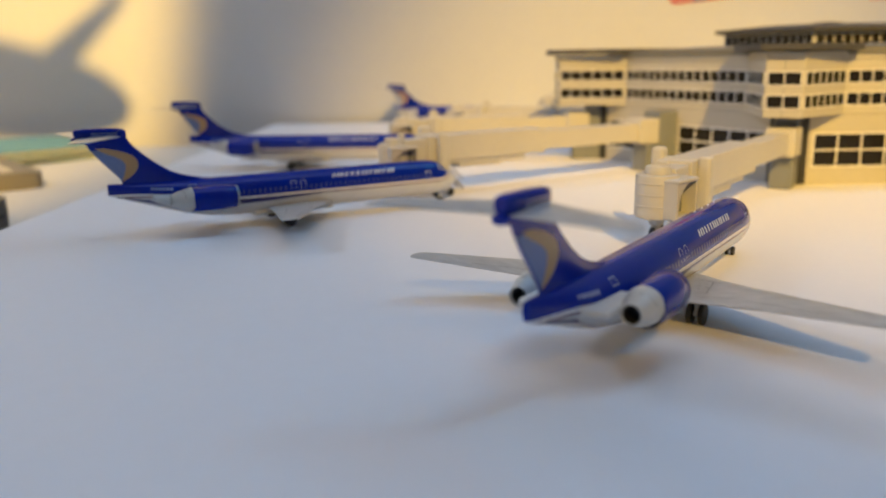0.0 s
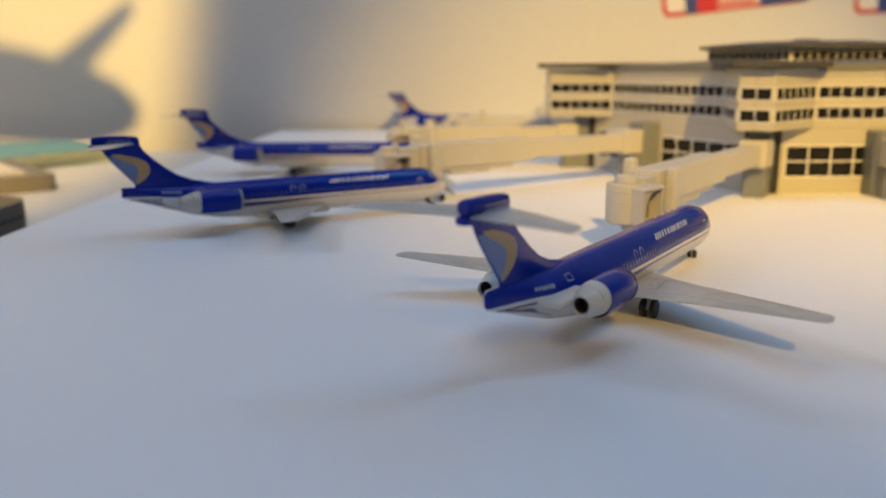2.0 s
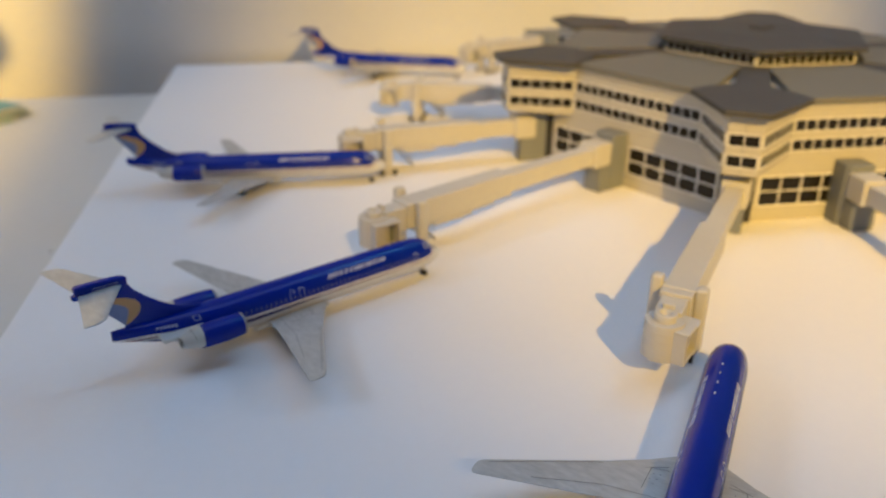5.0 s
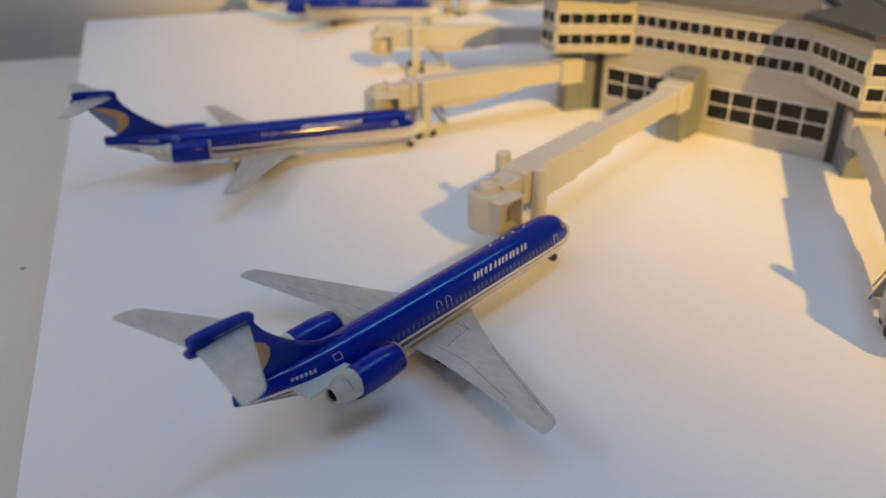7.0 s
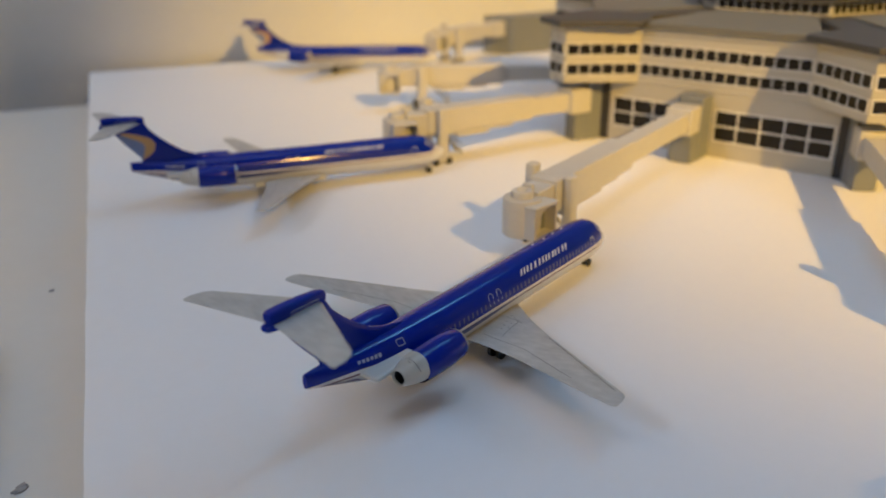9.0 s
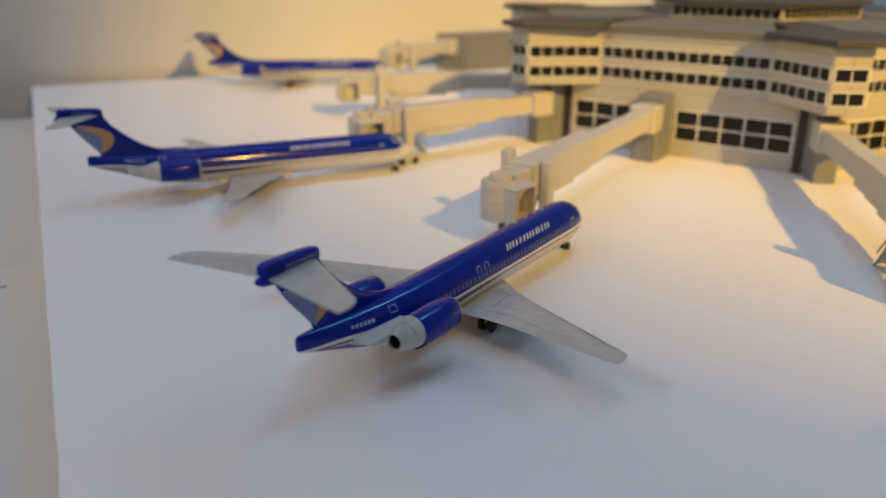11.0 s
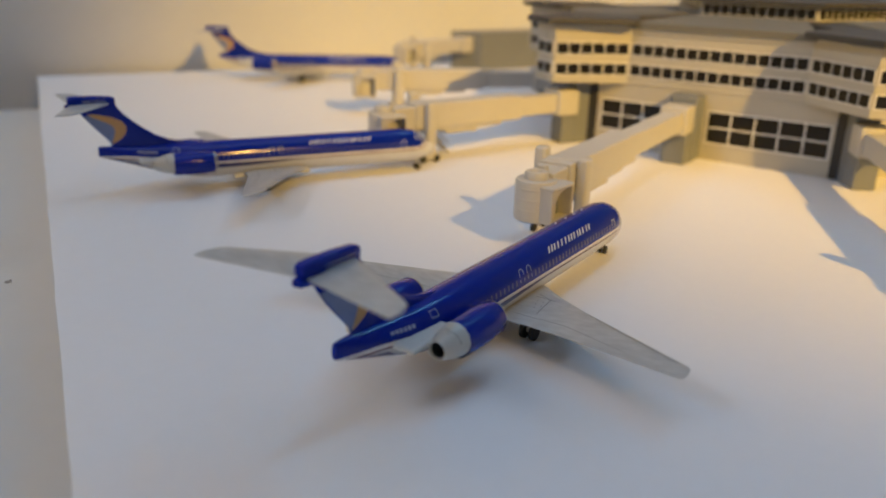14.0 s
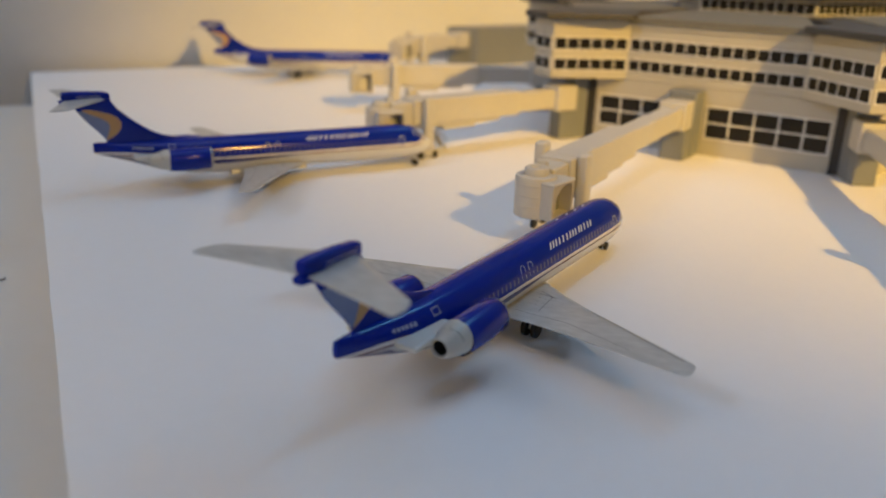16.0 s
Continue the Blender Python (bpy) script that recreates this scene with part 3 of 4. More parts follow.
    for dy in (-0.55, 0.55):
        part("wheel", wheel(-5, dy, 0.85, 0.85, 0.55), M_TYRE, ng, "black wheel", True)
    for x in (-16, -19.5, -23, -27):
        part("antenna", box(x - 0.25, x + 0.25, 0.5, 0.75, 11.6, 12.1, 0.05), M_PRINT, root, "white antenna stub")
    part("keel", box(-57, -37, -3.4, 3.4, 2.3, 3.6, 0.6), M_WHITE, root)
    return root


def parked(x, y, heading):
    return pose(x * MM, y * MM, 0, 0, 0, heading)


PLANES = [((0, 0, 0), "blue and pale grey twin-jet model parked at a jet bridge"),
          ((16.4, -81.1, 26.1), "blue and pale grey twin-jet model on the open apron"),
          ((31.4, 68.9, -31.3), "blue and pale grey twin-jet model beside the board edge"),
          ((162.3, 176.3, -50.5), "blue and pale grey twin-jet model near the back wall")]
first = model_airliner()
tagged(first, PLANES[0][1], group="parked model airliners")
for (x, y, h), text in PLANES[1:]:
    tagged(copy_thing(first, parked(x, y, h)), text)

# ---------------------------------------------------------------- terminal
HUB = (168.0, 10.8)
APO, HALF, BAYR, BAYH = 73.5, 26.9, 100.0, 5.0


def facing(theta):
    """Local frame of a side of the terminal: x outwards, y to the viewer's right, z up."""
    return pose(HUB[0] * MM, HUB[1] * MM, 0, 0, 0, 180 - theta)


def out_point(theta, x, y):
    a = radians(180 - theta)
    return (HUB[0] + x * math.cos(a) - y * math.sin(a), HUB[1] + x * math.sin(a) + y * math.cos(a))


terminal = thing("airport_terminal", "grey hexagonal model terminal with window bands and roof tower", "model building")
lower = [out_point(30 + 60 * k, APO / math.cos(radians(30)), 0) for k in range(6)][::-1]
part("ground_floor", prism(lower, 0.0, 20.6), M_WALL, terminal, "warm grey ground floor wall")
upper = []
for k in range(6):
    upper += [out_point(60 * k, APO, HALF), out_point(60 * k, APO, -HALF), out_point(60 * k + 30, BAYR, BAYH), out_point(60 * k + 30, BAYR, -BAYH)]
part("upper_floor", prism(upper, 20.6, 36.4, 0.25), M_WALL, terminal, "warm grey upper floors with corner bays")
eaves = []
for k in range(6):
    eaves += [out_point(60 * k, APO + 0.3, HALF), out_point(60 * k, APO + 0.3, -HALF), out_point(60 * k + 30, BAYR + 0.3, BAYH), out_point(60 * k + 30, BAYR + 0.3, -BAYH)]
part("parapet", prism(eaves, 36.4, 38.4, 0.2), M_WALL, terminal, "warm grey parapet band")
for k in range(6):
    a = [out_point(60 * k, APO + 0.9, -HALF - 1), out_point(60 * k, APO + 0.9, HALF + 1), out_point(60 * k, 36, 16), out_point(60 * k, 36, -16)]
    bm = bmesh.new()
    low = [bm.verts.new((*p, 37.7)) for p in a]
    up = [bm.verts.new((*p, z)) for p, z in zip(a, (39.7, 39.7, 41.2, 41.2))]
    bm.faces.new(up)
    for i in range(4):
        bm.faces.new((low[i], low[(i + 1) % 4], up[(i + 1) % 4], up[i]))
    part("roof_panel", bm, M_ROOFPALE, terminal, "pale grey sloping roof panel")
    t = 60 * k + 30
    plate = [out_point(t, x, y) for x, y in ((BAYR + 3.6, -6.4), (BAYR + 3.6, 6.4), (80, 17.8), (76.5, 15.8), (68, 5.2), (34, 5.2), (34, -5.2), (68, -5.2), (76.5, -15.8), (80, -17.8))]
    part("bay_roof", prism(plate[::-1], 38.8, 40.6, 0.25), M_ROOF, terminal, "dark grey bay roof and ridge")
tower = [out_point(30 + 60 * k, 32.6 / math.cos(radians(30)), 0) for k in range(6)][::-1]
drum = part("roof_tower", prism(tower, 38.6, 45.4), M_WALL, terminal, "glazed hexagonal roof tower")
trf = [out_point(30 + 60 * k, 36.0 / math.cos(radians(30)), 0) for k in range(6)][::-1]
part("tower_roof", prism(trf, 45.4, 46.6, 0.25), M_ROOF, drum, "dark grey tower roof")
part("tower_roof_cap", prism([out_point(30 + 60 * k, 36.0 / math.cos(radians(30)) - 1.0, 0) for k in range(6)][::-1], 46.6, 48.2, 0.0, None, 0.55, HUB), M_ROOF, drum, "low sloping cap")
part("roof_hatch", box(HUB[0] - 4, HUB[0] + 4, HUB[1] - 3, HUB[1] + 3, 48.2, 49.2, 0.2), M_ROOF, drum)


def glazing(theta, dist, y0, y1, z0, z1, cols, rows, parent, bar=0.26):
    """A white grid of bars with dark panes set back in it."""
    m = facing(theta).copy()
    bm = bmesh.new()
    for i in range(cols + 1):
        y = y0 + (y1 - y0) * i / cols
        box(dist - 0.15, dist + 0.27, y - bar / 2, y + bar / 2, z0 - bar / 2, z1 + bar / 2, bm=bm)
    for j in range(rows + 1):
        z = z0 + (z1 - z0) * j / rows
        box(dist - 0.15, dist + 0.25, y0 - bar / 2, y1 + bar / 2, z - bar / 2, z + bar / 2, bm=bm)
    grid = part("window_band", bm, M_FRAME, parent, "white window grid", m=m)
    pw, ph = (y1 - y0) / cols, (z1 - z0) / rows
    key = (round(pw, 2), round(ph, 2), round(dist, 1))
    if key not in PANES:
        PANES[key] = as_mesh("window_pane", box(dist - 0.2, dist + 0.16, -pw / 2 + bar * 0.35, pw / 2 - bar * 0.35, -ph / 2 + bar * 0.35, ph / 2 - bar * 0.35), M_PANE)
    for i in range(cols):
        for j in range(rows):
            part("window_pane", PANES[key], None, grid, m=Matrix.Translation((0, (y0 + pw * (i + 0.5)) * MM, (z0 + ph * (j + 0.5)) * MM)))
    return grid


PANES = {}
ROWS_Z = ((23.2, 26.8), (29.5, 33.1))
for k in range(6):
    t = 60 * k
    for z0, z1 in ROWS_Z:
        glazing(t, APO, -HALF + 0.6, HALF - 0.6, z0, z1, 15, 1, terminal)
        glazing(t + 30, BAYR, -BAYH + 0.7, BAYH - 0.7, z0, z1, 2, 1, terminal)
    glazing(t, APO, -34.7, -6.6, 5.4, 15.0, 4, 2, terminal, 0.40)
    glazing(t, APO, 0.2, 35.4, 5.4, 15.0, 5, 2, terminal, 0.40)
    glazing(t, 32.6, -18.4, 18.4, 41.0, 44.6, 12, 1, drum, 0.28)


def side_glazing(theta, s):
    """The two window rows on the slanting cheek of a corner bay."""
    a = Vector((*out_point(theta + 30, BAYR, s * BAYH), 0))
    b = Vector((*out_point(theta if s > 0 else theta + 60, APO, -s * HALF), 0))
    d = (b - a).normalized()
    nrm = Vector((d.y, -d.x, 0)) * (1 if (Vector((d.y, -d.x, 0))).dot(a - Vector((*HUB, 0))) > 0 else -1)
    mid = (a + b) / 2
    m = Matrix.Translation(mid * MM) @ Matrix.Rotation(math.atan2(nrm.y, nrm.x), 4, "Z")
    half = (b - a).length / 2
    for z0, z1 in ROWS_Z:
        bm = bmesh.new()
        bar, y0, y1, cols = 0.26, -half + 0.6, half - 0.6, 6
        for i in range(cols + 1):
            y = y0 + (y1 - y0) * i / cols
            box(-0.15, 0.27, y - bar / 2, y + bar / 2, z0 - bar / 2, z1 + bar / 2, bm=bm)
        for z in (z0, z1):
            box(-0.15, 0.25, y0 - bar / 2, y1 + bar / 2, z - bar / 2, z + bar / 2, bm=bm)
        grid = part("window_band", bm, M_FRAME, terminal, "white window grid", m=m)
        pw = (y1 - y0) / cols
        if "cheek" not in PANES:
            PANES["cheek"] = as_mesh("window_pane", box(-0.2, 0.16, -pw / 2 + 0.08, pw / 2 - 0.08, -1.72, 1.72), M_PANE)
        for i in range(cols):
            part("window_pane", PANES["cheek"], None, grid, m=Matrix.Translation((0, (y0 + pw * (i + 0.5)) * MM, (z0 + z1) / 2 * MM)))


for k in range(6):
    side_glazing(60 * k, 1)
    side_glazing(60 * k, -1)

for k in range(6):
    t = 60 * k
    gate = bmesh.new()
    prism([(APO - 0.5, -10.4), (APO + 5.6, -10.4), (APO + 7.4, -9.2), (APO + 7.4, -1.2), (APO - 0.5, -1.2)], 0, 19.8, 0.5, gate)
    prism([(APO + 7.0, -9.6), (APO + 11.5, -9.6), (APO + 12.6, -8.6), (APO + 12.6, -1.6), (APO + 7.0, -1.6)], 0, 9.2, 0.5, gate)
    part("gate_pier", gate, M_POST, terminal, "mid grey gate pier", m=facing(t))
    pier = box(78, 89.0, -3.3, 3.3, 0, 20.5, 0.4)
    box(88.6, 94.0, -3.2, 3.2, 0, 9.2, 0.5, pier)
    part("corner_pier", pier, M_POST, terminal, "mid grey corner pier", m=facing(t + 30))
    part("bay_seam", box(BAYR - 0.2, BAYR + 0.12, -0.09, 0.09, 20.8, 36.2), M_POST, terminal, m=facing(t + 30))
    # near-black strips paint the shadow in the gap beside each corner pier
    dark = bmesh.new()
    for s in (1, -1):
        prism([(81.6, s * 3.0), (83.9, s * 3.4), (82.4, s * 5.4), (80.6, s * 4.9)][::s], 0.2, 20.5, 0, dark)
    part("corner_shadow_gap", dark, M_DARK, terminal, "near-black strip painted for the corner shadow", m=facing(t + 30))


# ---------------------------------------------------------------- jet bridges
def jet_bridge(start, head, hood, label, split=0.45, z0=10.0):
    """A telescopic bridge from its pier to the cab; hood: +1 or -1, the side that faces the aircraft."""
    a, b = Vector((*start, 0)), Vector((*head, 0))
    length = (b - a).length
    ang = math.degrees(math.atan2(b.y - a.y, b.x - a.x))
    root = thing("jet_bridge", label, "jet bridge", pose(a.x * MM, a.y * MM, 0, 0, 0, ang), "jet bridges")
    h = hood
    part("collar", box(-3.5, 5.0, -4.1, 4.1, z0 - 0.6, z0 + 7.6, 0.5), M_BRIDGE, root, "square end collar")
    j = length * split
    part("inner_tunnel", box(4.5, j + 4, -2.7, 2.7, z0 + 0.4, z0 + 6.2, 0.25), M_RIB, root, "narrow inner tunnel")
    outer = box(j, length - 9, -3.55, 3.55, z0 - 0.3, z0 + 7.0, 0.3)
    box(j + 7, length - 16, -2.8, 2.8, z0 - 1.5, z0 - 0.2, 0.3, outer)
    part("outer_tunnel", outer, M_RIB, root, "wide outer tunnel")
    part("tunnel_step", box(j + 16, length - 20, -2.6, 2.6, z0 - 2.6, z0 - 1.4, 0.3), M_BRIDGE, root)
    lift = part("lift_frame", box(length - 14.2, length - 11.8, -4.0, 4.0, z0 - 1.9, z0 + 7.25, 0.4), M_BRIDGE, root, "lifting frame")
    for s in (1, -1):
        high = z0 + 7.8 if s == h else z0 + 9.2
        col = box(length - 14.6, length - 11.4, s * 5.0 - 1.4, s * 5.0 + 1.4, 2.4, high, 0.8, seg=4)
        part("lift_column", col, M_BRIDGE, lift, "rounded lifting column", True)
        for dx in (-2.3, 2.3):
            part("wheel", wheel(length - 13.0 + dx, s * 4.9, 1.15, 1.15, 0.9), M_TYRE, lift, "black wheel", True)
        part("axle_leg", box(length - 15.0, length - 11.0, s * 4.9 - 0.4, s * 4.9 + 0.4, 0.9, 2.6, 0.15), M_BRIDGE, lift)
    part("cab_tunnel", box(length - 12.0, length - 2, -2.9, 2.9, z0 - 0.8, z0 + 6.3, 0.4), M_BRIDGE, root)

    def circle(r, z):
        return [(length + r * math.cos(2 * math.pi * i / 32), r * math.sin(2 * math.pi * i / 32), z) for i in range(32)]

    cab = part("cab", loft([circle(3.9, z0 - 3.2), circle(4.25, z0 - 2.9), circle(4.25, z0 + 4.9), circle(4.05, z0 + 5.3), circle(1.0, z0 + 5.4)]), M_BRIDGE, root, "round cab", True)
    for z in (z0 - 0.9, z0 + 1.3, z0 + 3.5):
        part("cab_band", loft([circle(4.2, z), circle(4.32, z + 0.1), circle(4.32, z + 0.35), circle(4.2, z + 0.45)], (False, False)), M_BRIDGE, cab, "", True)
    part("cab_roof_ring", loft([circle(2.5, z0 + 5.2), circle(2.5, z0 + 6.5), circle(2.2, z0 + 6.9), circle(1.4, z0 + 6.9), circle(1.0, z0 + 6.3), circle(0.6, z0 + 5.8)]), M_BRIDGE, cab, "round roof ring with dimple", True)
    part("roof_tab", box(length - 3.0, length - 1.9, -1.3, 1.3, z0 + 5.0, z0 + 7.9, 0.45), M_BRIDGE, cab, "small upright tab")
    # hood with an arched mouth, open towards the aircraft
    m = Matrix.Translation((length * MM, 0, 0)) @ Matrix.Rotation(radians(h * 82), 4, "Z")
    bm = bmesh.new()
    box(1.5, 6.0, -2.9, -2.1, z0 - 3.0, z0 + 4.6, 0.3, bm)
    box(1.5, 6.0, 4.4, 5.0, z0 - 3.0, z0 + 4.6, 0.25, bm)
    box(1.5, 6.3, -3.0, 5.1, z0 + 4.0, z0 + 4.8, 0.35, bm)
    box(1.5, 5.9, -2.8, 4.9, z0 - 3.1, z0 - 2.3, 0.3, bm)
    n = 10
    shape = [(-1.9 + 4.2 * (1 - math.cos(math.pi / 2 * i / n)), z0 - 0.6 + 4.5 * math.sin(math.pi / 2 * i / n)) for i in range(n + 1)] + [(2.3, z0 + 4.2), (-2.3, z0 + 4.2), (-2.3, z0 - 0.6)]
    fr = [bm.verts.new((5.9, y, z)) for y, z in shape]
    bk = [bm.verts.new((5.2, y, z)) for y, z in shape]
    bm.faces.new(fr)
    bm.faces.new(bk[::-1])
    for i in range(len(shape)):
        k = (i + 1) % len(shape)
        bm.faces.new((fr[i], fr[k], bk[k], bk[i]))
    part("hood", bm, M_BRIDGE, root, "square docking hood with arched mouth", m=m)
    part("hood_interior", box(1.4, 3.0, -2.2, 4.5, z0 - 2.4, z0 + 4.1), M_POST, root, m=m)
    # service stair beside the lifting frame
    st = bmesh.new()
    for i in range(7):
        box(length - 24.5 + i * 1.0, length - 23.6 + i * 1.0, -h * 4.2 - 1.4, -h * 4.2 + 1.4, 1.2 + i * 1.0, 1.5 + i * 1.0, 0.0, st)
    for s in (-1.5, 1.5):
        tube((length - 24.6, -h * 4.2 + s, 0.2), (length - 17.6, -h * 4.2 + s, 8.4), 0.28, 6, st)
        tube((length - 24.6, -h * 4.2 + s, 3.0), (length - 17.6, -h * 4.2 + s, 10.6), 0.2, 6, st)
    part("service_stair", st, M_STAIR, root, "grey service stair")
    return root


B0 = (83.5, 16.4)
jet_bridge(B0, (-12.2, 12.8), 1, "pale grey plastic jet bridge docked at a model airliner", 0.47)
jet_bridge(out_point(-30, 92.0, 0), (2.5, -72.8), 1, "pale grey plastic jet bridge from the terminal corner", 0.42)
jet_bridge(out_point(30, 92.0, 0), (25.5, 82.5), 1, "pale grey plastic jet bridge docked near the board edge", 0.30)
jet_bridge(out_point(60, 84.0, -5.6), (83.0, 137.5), 1, "empty pale grey plastic jet bridge without an aircraft", 0.35)
jet_bridge(out_point(-60, 84.0, -5.6), out_point(-60, 170.0, -8.0), 1, "pale grey plastic jet bridge on the apron side", 0.45)
jet_bridge((217.0, 180.0), (171.0, 186.0), 1, "pale grey plastic jet bridge near the back wall", 0.30)
annex = new("gate_annex", as_mesh("gate_annex", prism([(217, 188), (221, 171), (268, 150), (264, 167)], 0, 20, 0.3), M_POST))
tagged(annex, "mid grey plastic gate annex standing on the board", "model building")

# ---------------------------------------------------------------- things on the desk and the wall
M_TEAL = grain("teal_booklet_cover", (0.13, 0.30, 0.34), 0.6, 0.0, 300, 0.12, 30, 0.18, 0.2, 0.00005)
M_PAPER = grain("cream_paper_edges", (0.68, 0.65, 0.56), 0.8, 0.0, 500, 0.2, 40, 0.15, 0.2, 0.00005)
M_CASE = grain("grey_device_case", (0.15, 0.14, 0.12), 0.5, 0.0, 500, 0.1, 40, 0.12, 0.1, 0.00003)
M_SCREEN = grain("pale_label", (0.60, 0.56, 0.48), 0.5, 0.0, 400, 0.06, 40, 0.08, 0.0)
M_PHONE = grain("dark_brown_case", (0.055, 0.045, 0.035), 0.45, 0.0, 500, 0.15, 40, 0.2, 0.1, 0.00003)
M_CRUMB = grain("brown_fleck", (0.30, 0.28, 0.27), 0.8, 0.0, 900, 0.3, 90, 0.2, 0.2)
M_RED = grain("red_sticker_print", (0.55, 0.02, 0.03), 0.45, 0.0, 400, 0.08, 40, 0.1, 0.0)
M_NAVY = grain("navy_sticker_print", (0.03, 0.06, 0.25), 0.45, 0.0, 400, 0.08, 40, 0.1, 0.0)
M_STICKWHITE = grain("white_sticker_print", (0.78, 0.76, 0.74), 0.45, 0.0, 400, 0.05, 40, 0.06, 0.0)
M_PINK = grain("faded_red_sticker_print", (0.62, 0.22, 0.20), 0.5, 0.0, 400, 0.15, 40, 0.2, 0.0)
M_GREY_MODEL = grain("grey_model_paint", (0.4, 0.4, 0.42), 0.4, 0.0, 400, 0.08, 40, 0.1, 0.0)


def turned(x, y, z, degrees):
    return pose(x * MM, y * MM, z * MM, 0, 0, degrees)


def rounded(x0, x1, y0, y1, r, n=6):
    pts = []
    for cx, cy, a0 in ((x1 - r, y1 - r, 0), (x0 + r, y1 - r, 90), (x0 + r, y0 + r, 180), (x1 - r, y0 + r, 270)):
        pts += [(cx + r * math.cos(radians(a0 + 90 * i / n)), cy + r * math.sin(radians(a0 + 90 * i / n))) for i in range(n + 1)]
    return pts


def bent_leaf(x0, x1, y0, y1, z, thick, droop):
    """A paper sheet whose free edge sags towards x0."""
    def sag(x):
        return z - droop * math.exp(-(x - x0) / 9.0)

    xs = [x0 + (x1 - x0) * (i / 14) ** 1.6 for i in range(15)]
    return loft([[(x, y0, sag(x)), (x, y1, sag(x)), (x, y1, sag(x) + thick), (x, y0, sag(x) + thick)] for x in xs])


rnd = random.Random(7)
for z, dx, dy, ang in ((-10.0, -6.0, -5.0, 197.0), (-7.9, 2.5, 1.5, 205.0), (-5.4, 0.0, 0.0, 202.5)):
    book = thing("booklet", "teal-covered booklet with cream pages stacked on the desk", "booklet", turned(-38 + dx, 281 + dy, z, ang), "stack of booklets")
    for k in range(4):
        cut = rnd.uniform(-2.6, 1.6)
        part("page", bent_leaf(cut, 76.4, -83.4, rnd.uniform(-1.4, 0.2), 0.36 + 0.36 * k, 0.2, 0.05 + 0.09 * k), M_PAPER, book, "cream page")
    part("front_cover", bent_leaf(0.8, 77, -84, -0.3, 1.98, 0.3, 0.5), M_TEAL, book, "teal cover")
    part("back_cover", bent_leaf(0.0, 77, -84, 0.0, 0.0, 0.28, 0.0), M_TEAL, book, "teal cover")

reader = thing("tablet_device", "grey-framed flat device with a pale label lying on the desk", "tablet", turned(-89.5, 171, -10, 190))
part("case", prism(rounded(0, 90, -112, 0, 4.0), 0, 6.6, 0.7), M_CASE, reader, "grey case")
part("label_panel", prism(rounded(9, 82, -70, -11, 1.0), 6.6, 6.85), M_SCREEN, reader, "pale label panel")
for k in range(5):
    part("print_bar", box(11.5 + k * 3.6, 14.0 + k * 3.6, -18.5, -14.5, 6.8, 6.95), M_CASE, reader)

phone = thing("phone", "dark brown cased phone lying on the desk", "phone", turned(-101.3, 93.0, -10, 241.5))
part("case", prism(rounded(0, 72, -66, 0, 13.0, 10), 0, 9.0, 2.6), M_PHONE, phone, "dark rounded case", True)
part("side_slot", box(12, 26, -0.3, 0.12, 3.6, 5.0, 0.1), M_DARK, phone, "black slot")


def fleck(x, y, size, seed):
    r = random.Random(seed)
    bm = bmesh.new()
    for _ in range(3):
        cx, cy = r.uniform(-size, size) * 0.7, r.uniform(-size, size) * 0.4
        pts = [(x + cx + size * r.uniform(0.3, 0.9) * math.cos(a), y + cy + 0.5 * size * r.uniform(0.3, 0.9) * math.sin(a)) for a in [2 * math.pi * i / 7 for i in range(7)]]
        prism(pts, -10.0, -9.75 + 0.1 * r.random(), 0, bm)
    return tagged(new("crumb", as_mesh("crumb", bm, M_CRUMB)), "small brown crumb on the desk top", "crumb", "desk crumbs")


fleck(-75.5, 103.4, 0.7, 1)
fleck(-115.4, 37.8, 1.5, 2)


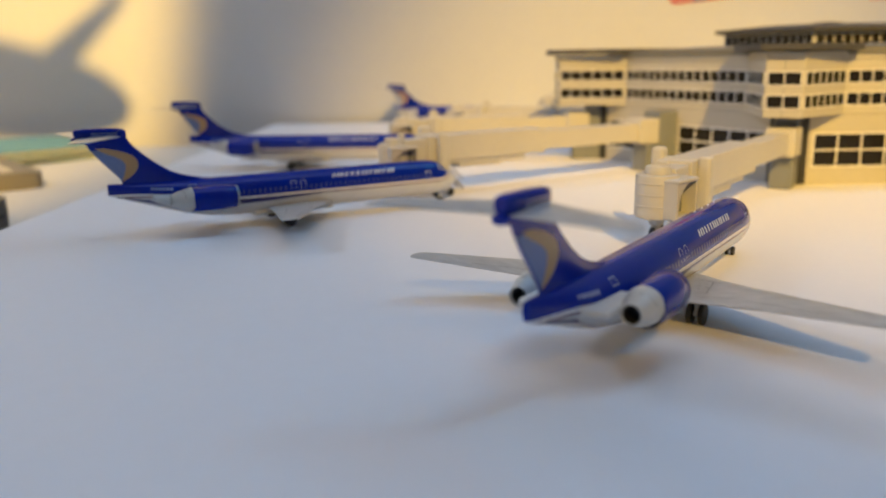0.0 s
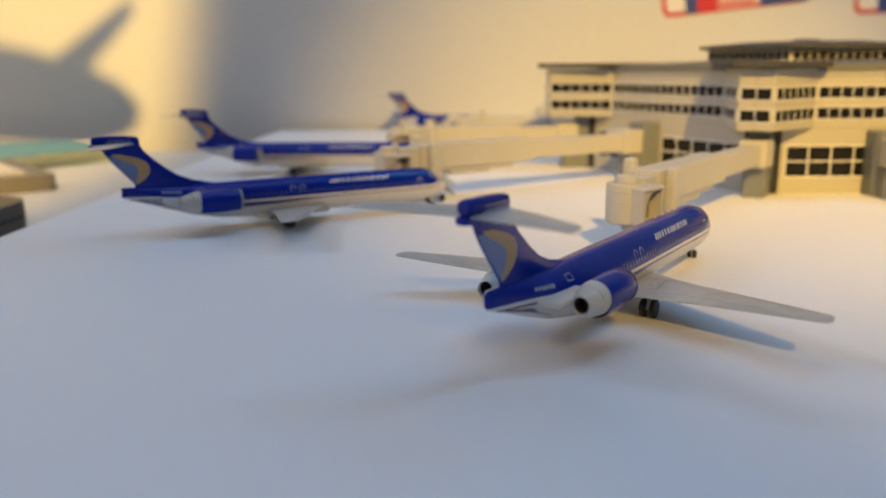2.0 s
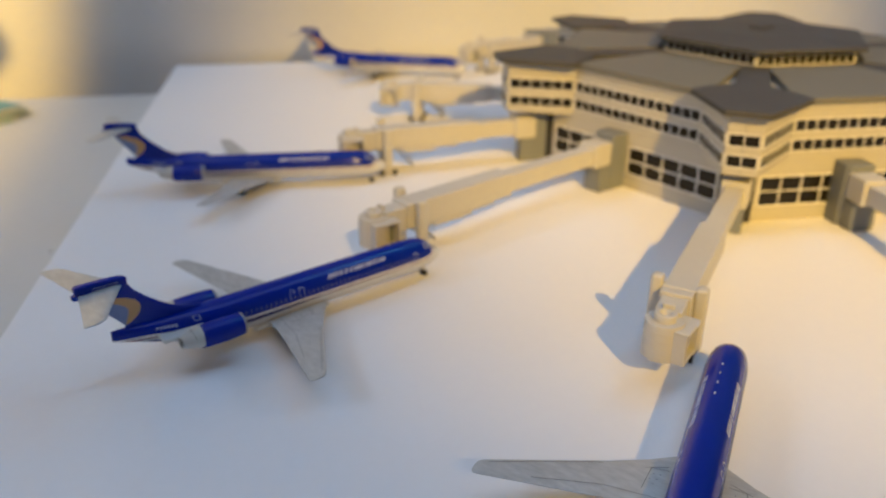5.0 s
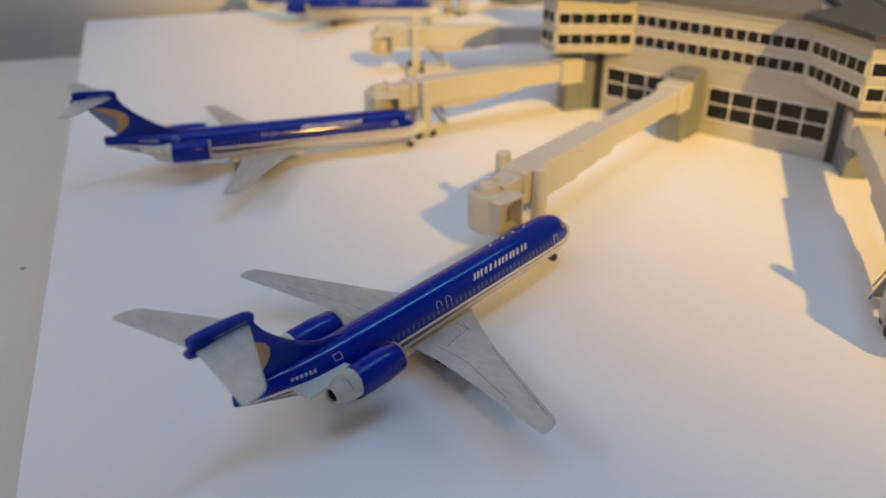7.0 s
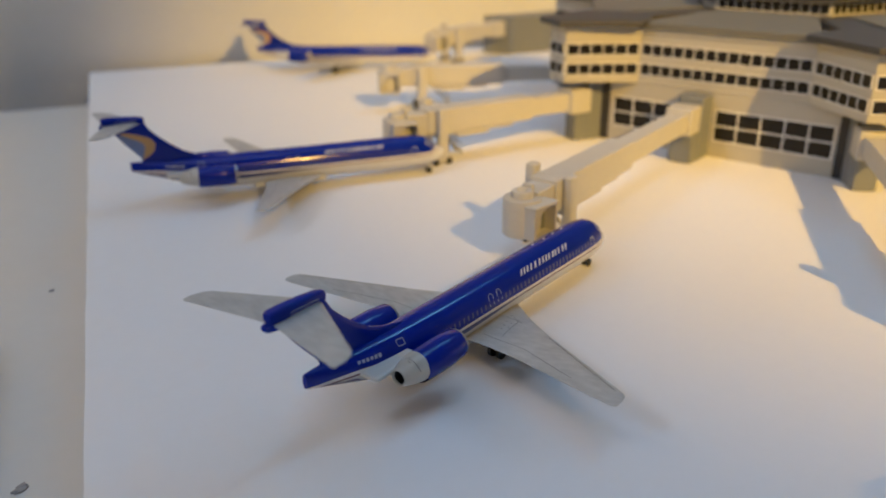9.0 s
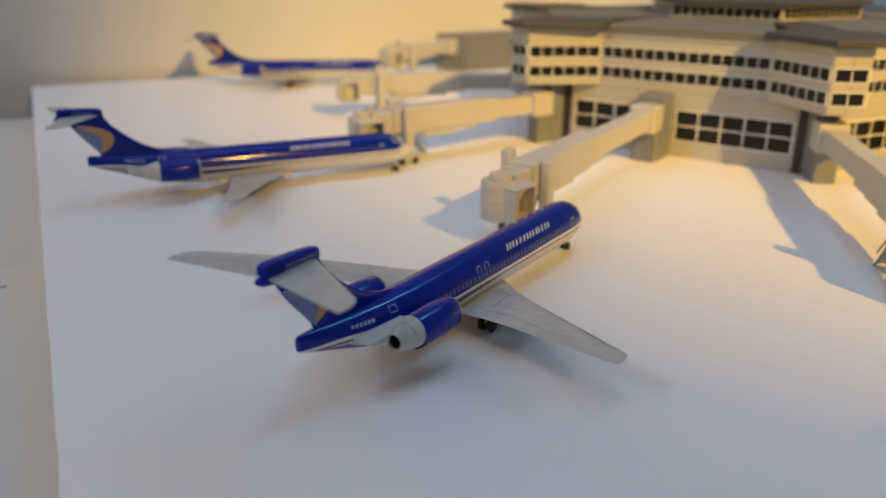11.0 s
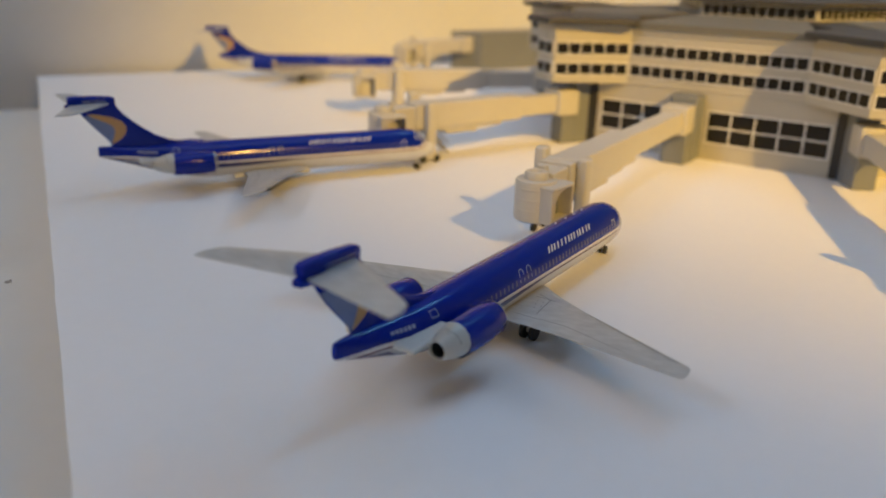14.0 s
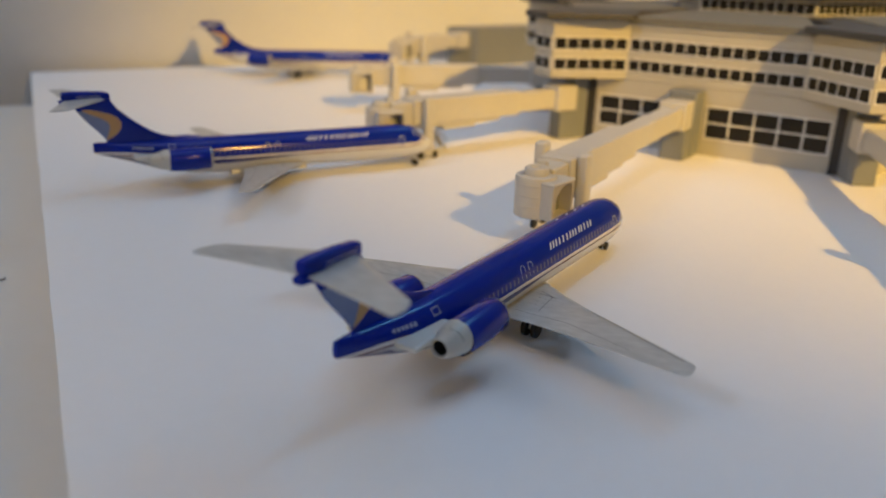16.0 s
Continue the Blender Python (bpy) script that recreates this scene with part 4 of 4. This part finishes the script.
def wall_sticker(u, z, width, height, tilt, label):
    """A flat rounded sticker on the wall, in vertical panels of colour."""
    p = uv(u, 7.0, z)
    m = Matrix.Translation(p * MM) @ Matrix.Rotation(math.atan2(U.y, U.x), 4, "Z") @ Matrix.Rotation(radians(90), 4, "X") @ Matrix.Rotation(radians(tilt), 4, "Z")
    root = thing("wall_sticker", label, "sticker", m, "wall stickers")
    part("border", prism(rounded(0, width, 0, height, 5.0), 0.0, 0.5), M_RED, root, "red border")
    part("white_field", prism(rounded(2.6, width - 2.6, 2.6, height - 2.6, 3.2), 0.5, 0.62), M_STICKWHITE, root, "white field")
    xs = ((0.155, 0.235, M_NAVY, "navy panel"), (0.235, 0.37, M_RED, "red panel"), (0.37, 0.63, M_PINK, "faded red panel"), (0.66, 0.985, M_NAVY, "navy panel"))
    for a, b, mat, text in xs:
        part("colour_panel", box(width * a, width * b, 0.6, height - 0.6, 0.62, 0.74), mat, root, text)
    for k in range(5):
        part("print_bar", box(width * (0.40 + 0.045 * k), width * (0.43 + 0.045 * k), 6.0, 16.0, 0.74, 0.82), M_STICKWHITE, root)
    return root


wall_sticker(245.5, 69.0, 93, 46, 6.0, "red, white and navy rounded sticker on the wall")
wall_sticker(366.0, 70.5, 93, 46, 2.0, "red, white and navy rounded sticker on the wall")


# unseen model known by its wall shadow: placed to cast it, thread added
def hung(px, py, pz):
    p = Vector((px, py, pz))
    return p + (LAMP / MM - p) * 0.27


nose_end, tail_end = hung(-23, 363, 7), hung(-190, 458, 42)
fin_root, fin_tip = hung(-62, 385, 38), hung(-22, 362, 78)
axis = (tail_end - nose_end)
hanging = thing("shadow_casting_airplane", "unseen grey airplane shape added to cast the wall shadow", "model airplane")
rings = []
for f, r in ((0.0, 2.5), (0.03, 8.0), (0.10, 13.5), (0.22, 17.5), (0.42, 20.0), (0.7, 20.0), (1.0, 15.0)):
    c = nose_end + axis * f
    side = axis.normalized().cross(Vector((0, 0, 1))).normalized()
    up = side.cross(axis.normalized())
    rings.append([c + side * r * math.cos(2 * math.pi * i / 24) + up * r * math.sin(2 * math.pi * i / 24) for i in range(24)])
part("fuselage", loft(rings), M_GREY_MODEL, hanging, "grey fuselage", True)
d = (fin_tip - fin_root).normalized()
w = d.cross((LAMP / MM - fin_root).normalized()).normalized()
fin_bm = loft([[fin_root - d * 14 + w * 9, fin_root - d * 14 + Vector((0, 1.5, 0)), fin_root - d * 14 - w * 9, fin_root - d * 14 - Vector((0, 1.5, 0))],
               [fin_tip + w * 3.2, fin_tip + Vector((0, 0.8, 0)), fin_tip - w * 3.2, fin_tip - Vector((0, 0.8, 0))]])
part("wing", fin_bm, M_GREY_MODEL, hanging, "grey wing")
top = nose_end + axis * 0.45
part("thread", tube((top.x, top.y, top.z + 15.0), (top.x, top.y, 1650.0), 0.25, 6), M_GREY_MODEL, hanging, "added thin thread up to the ceiling")
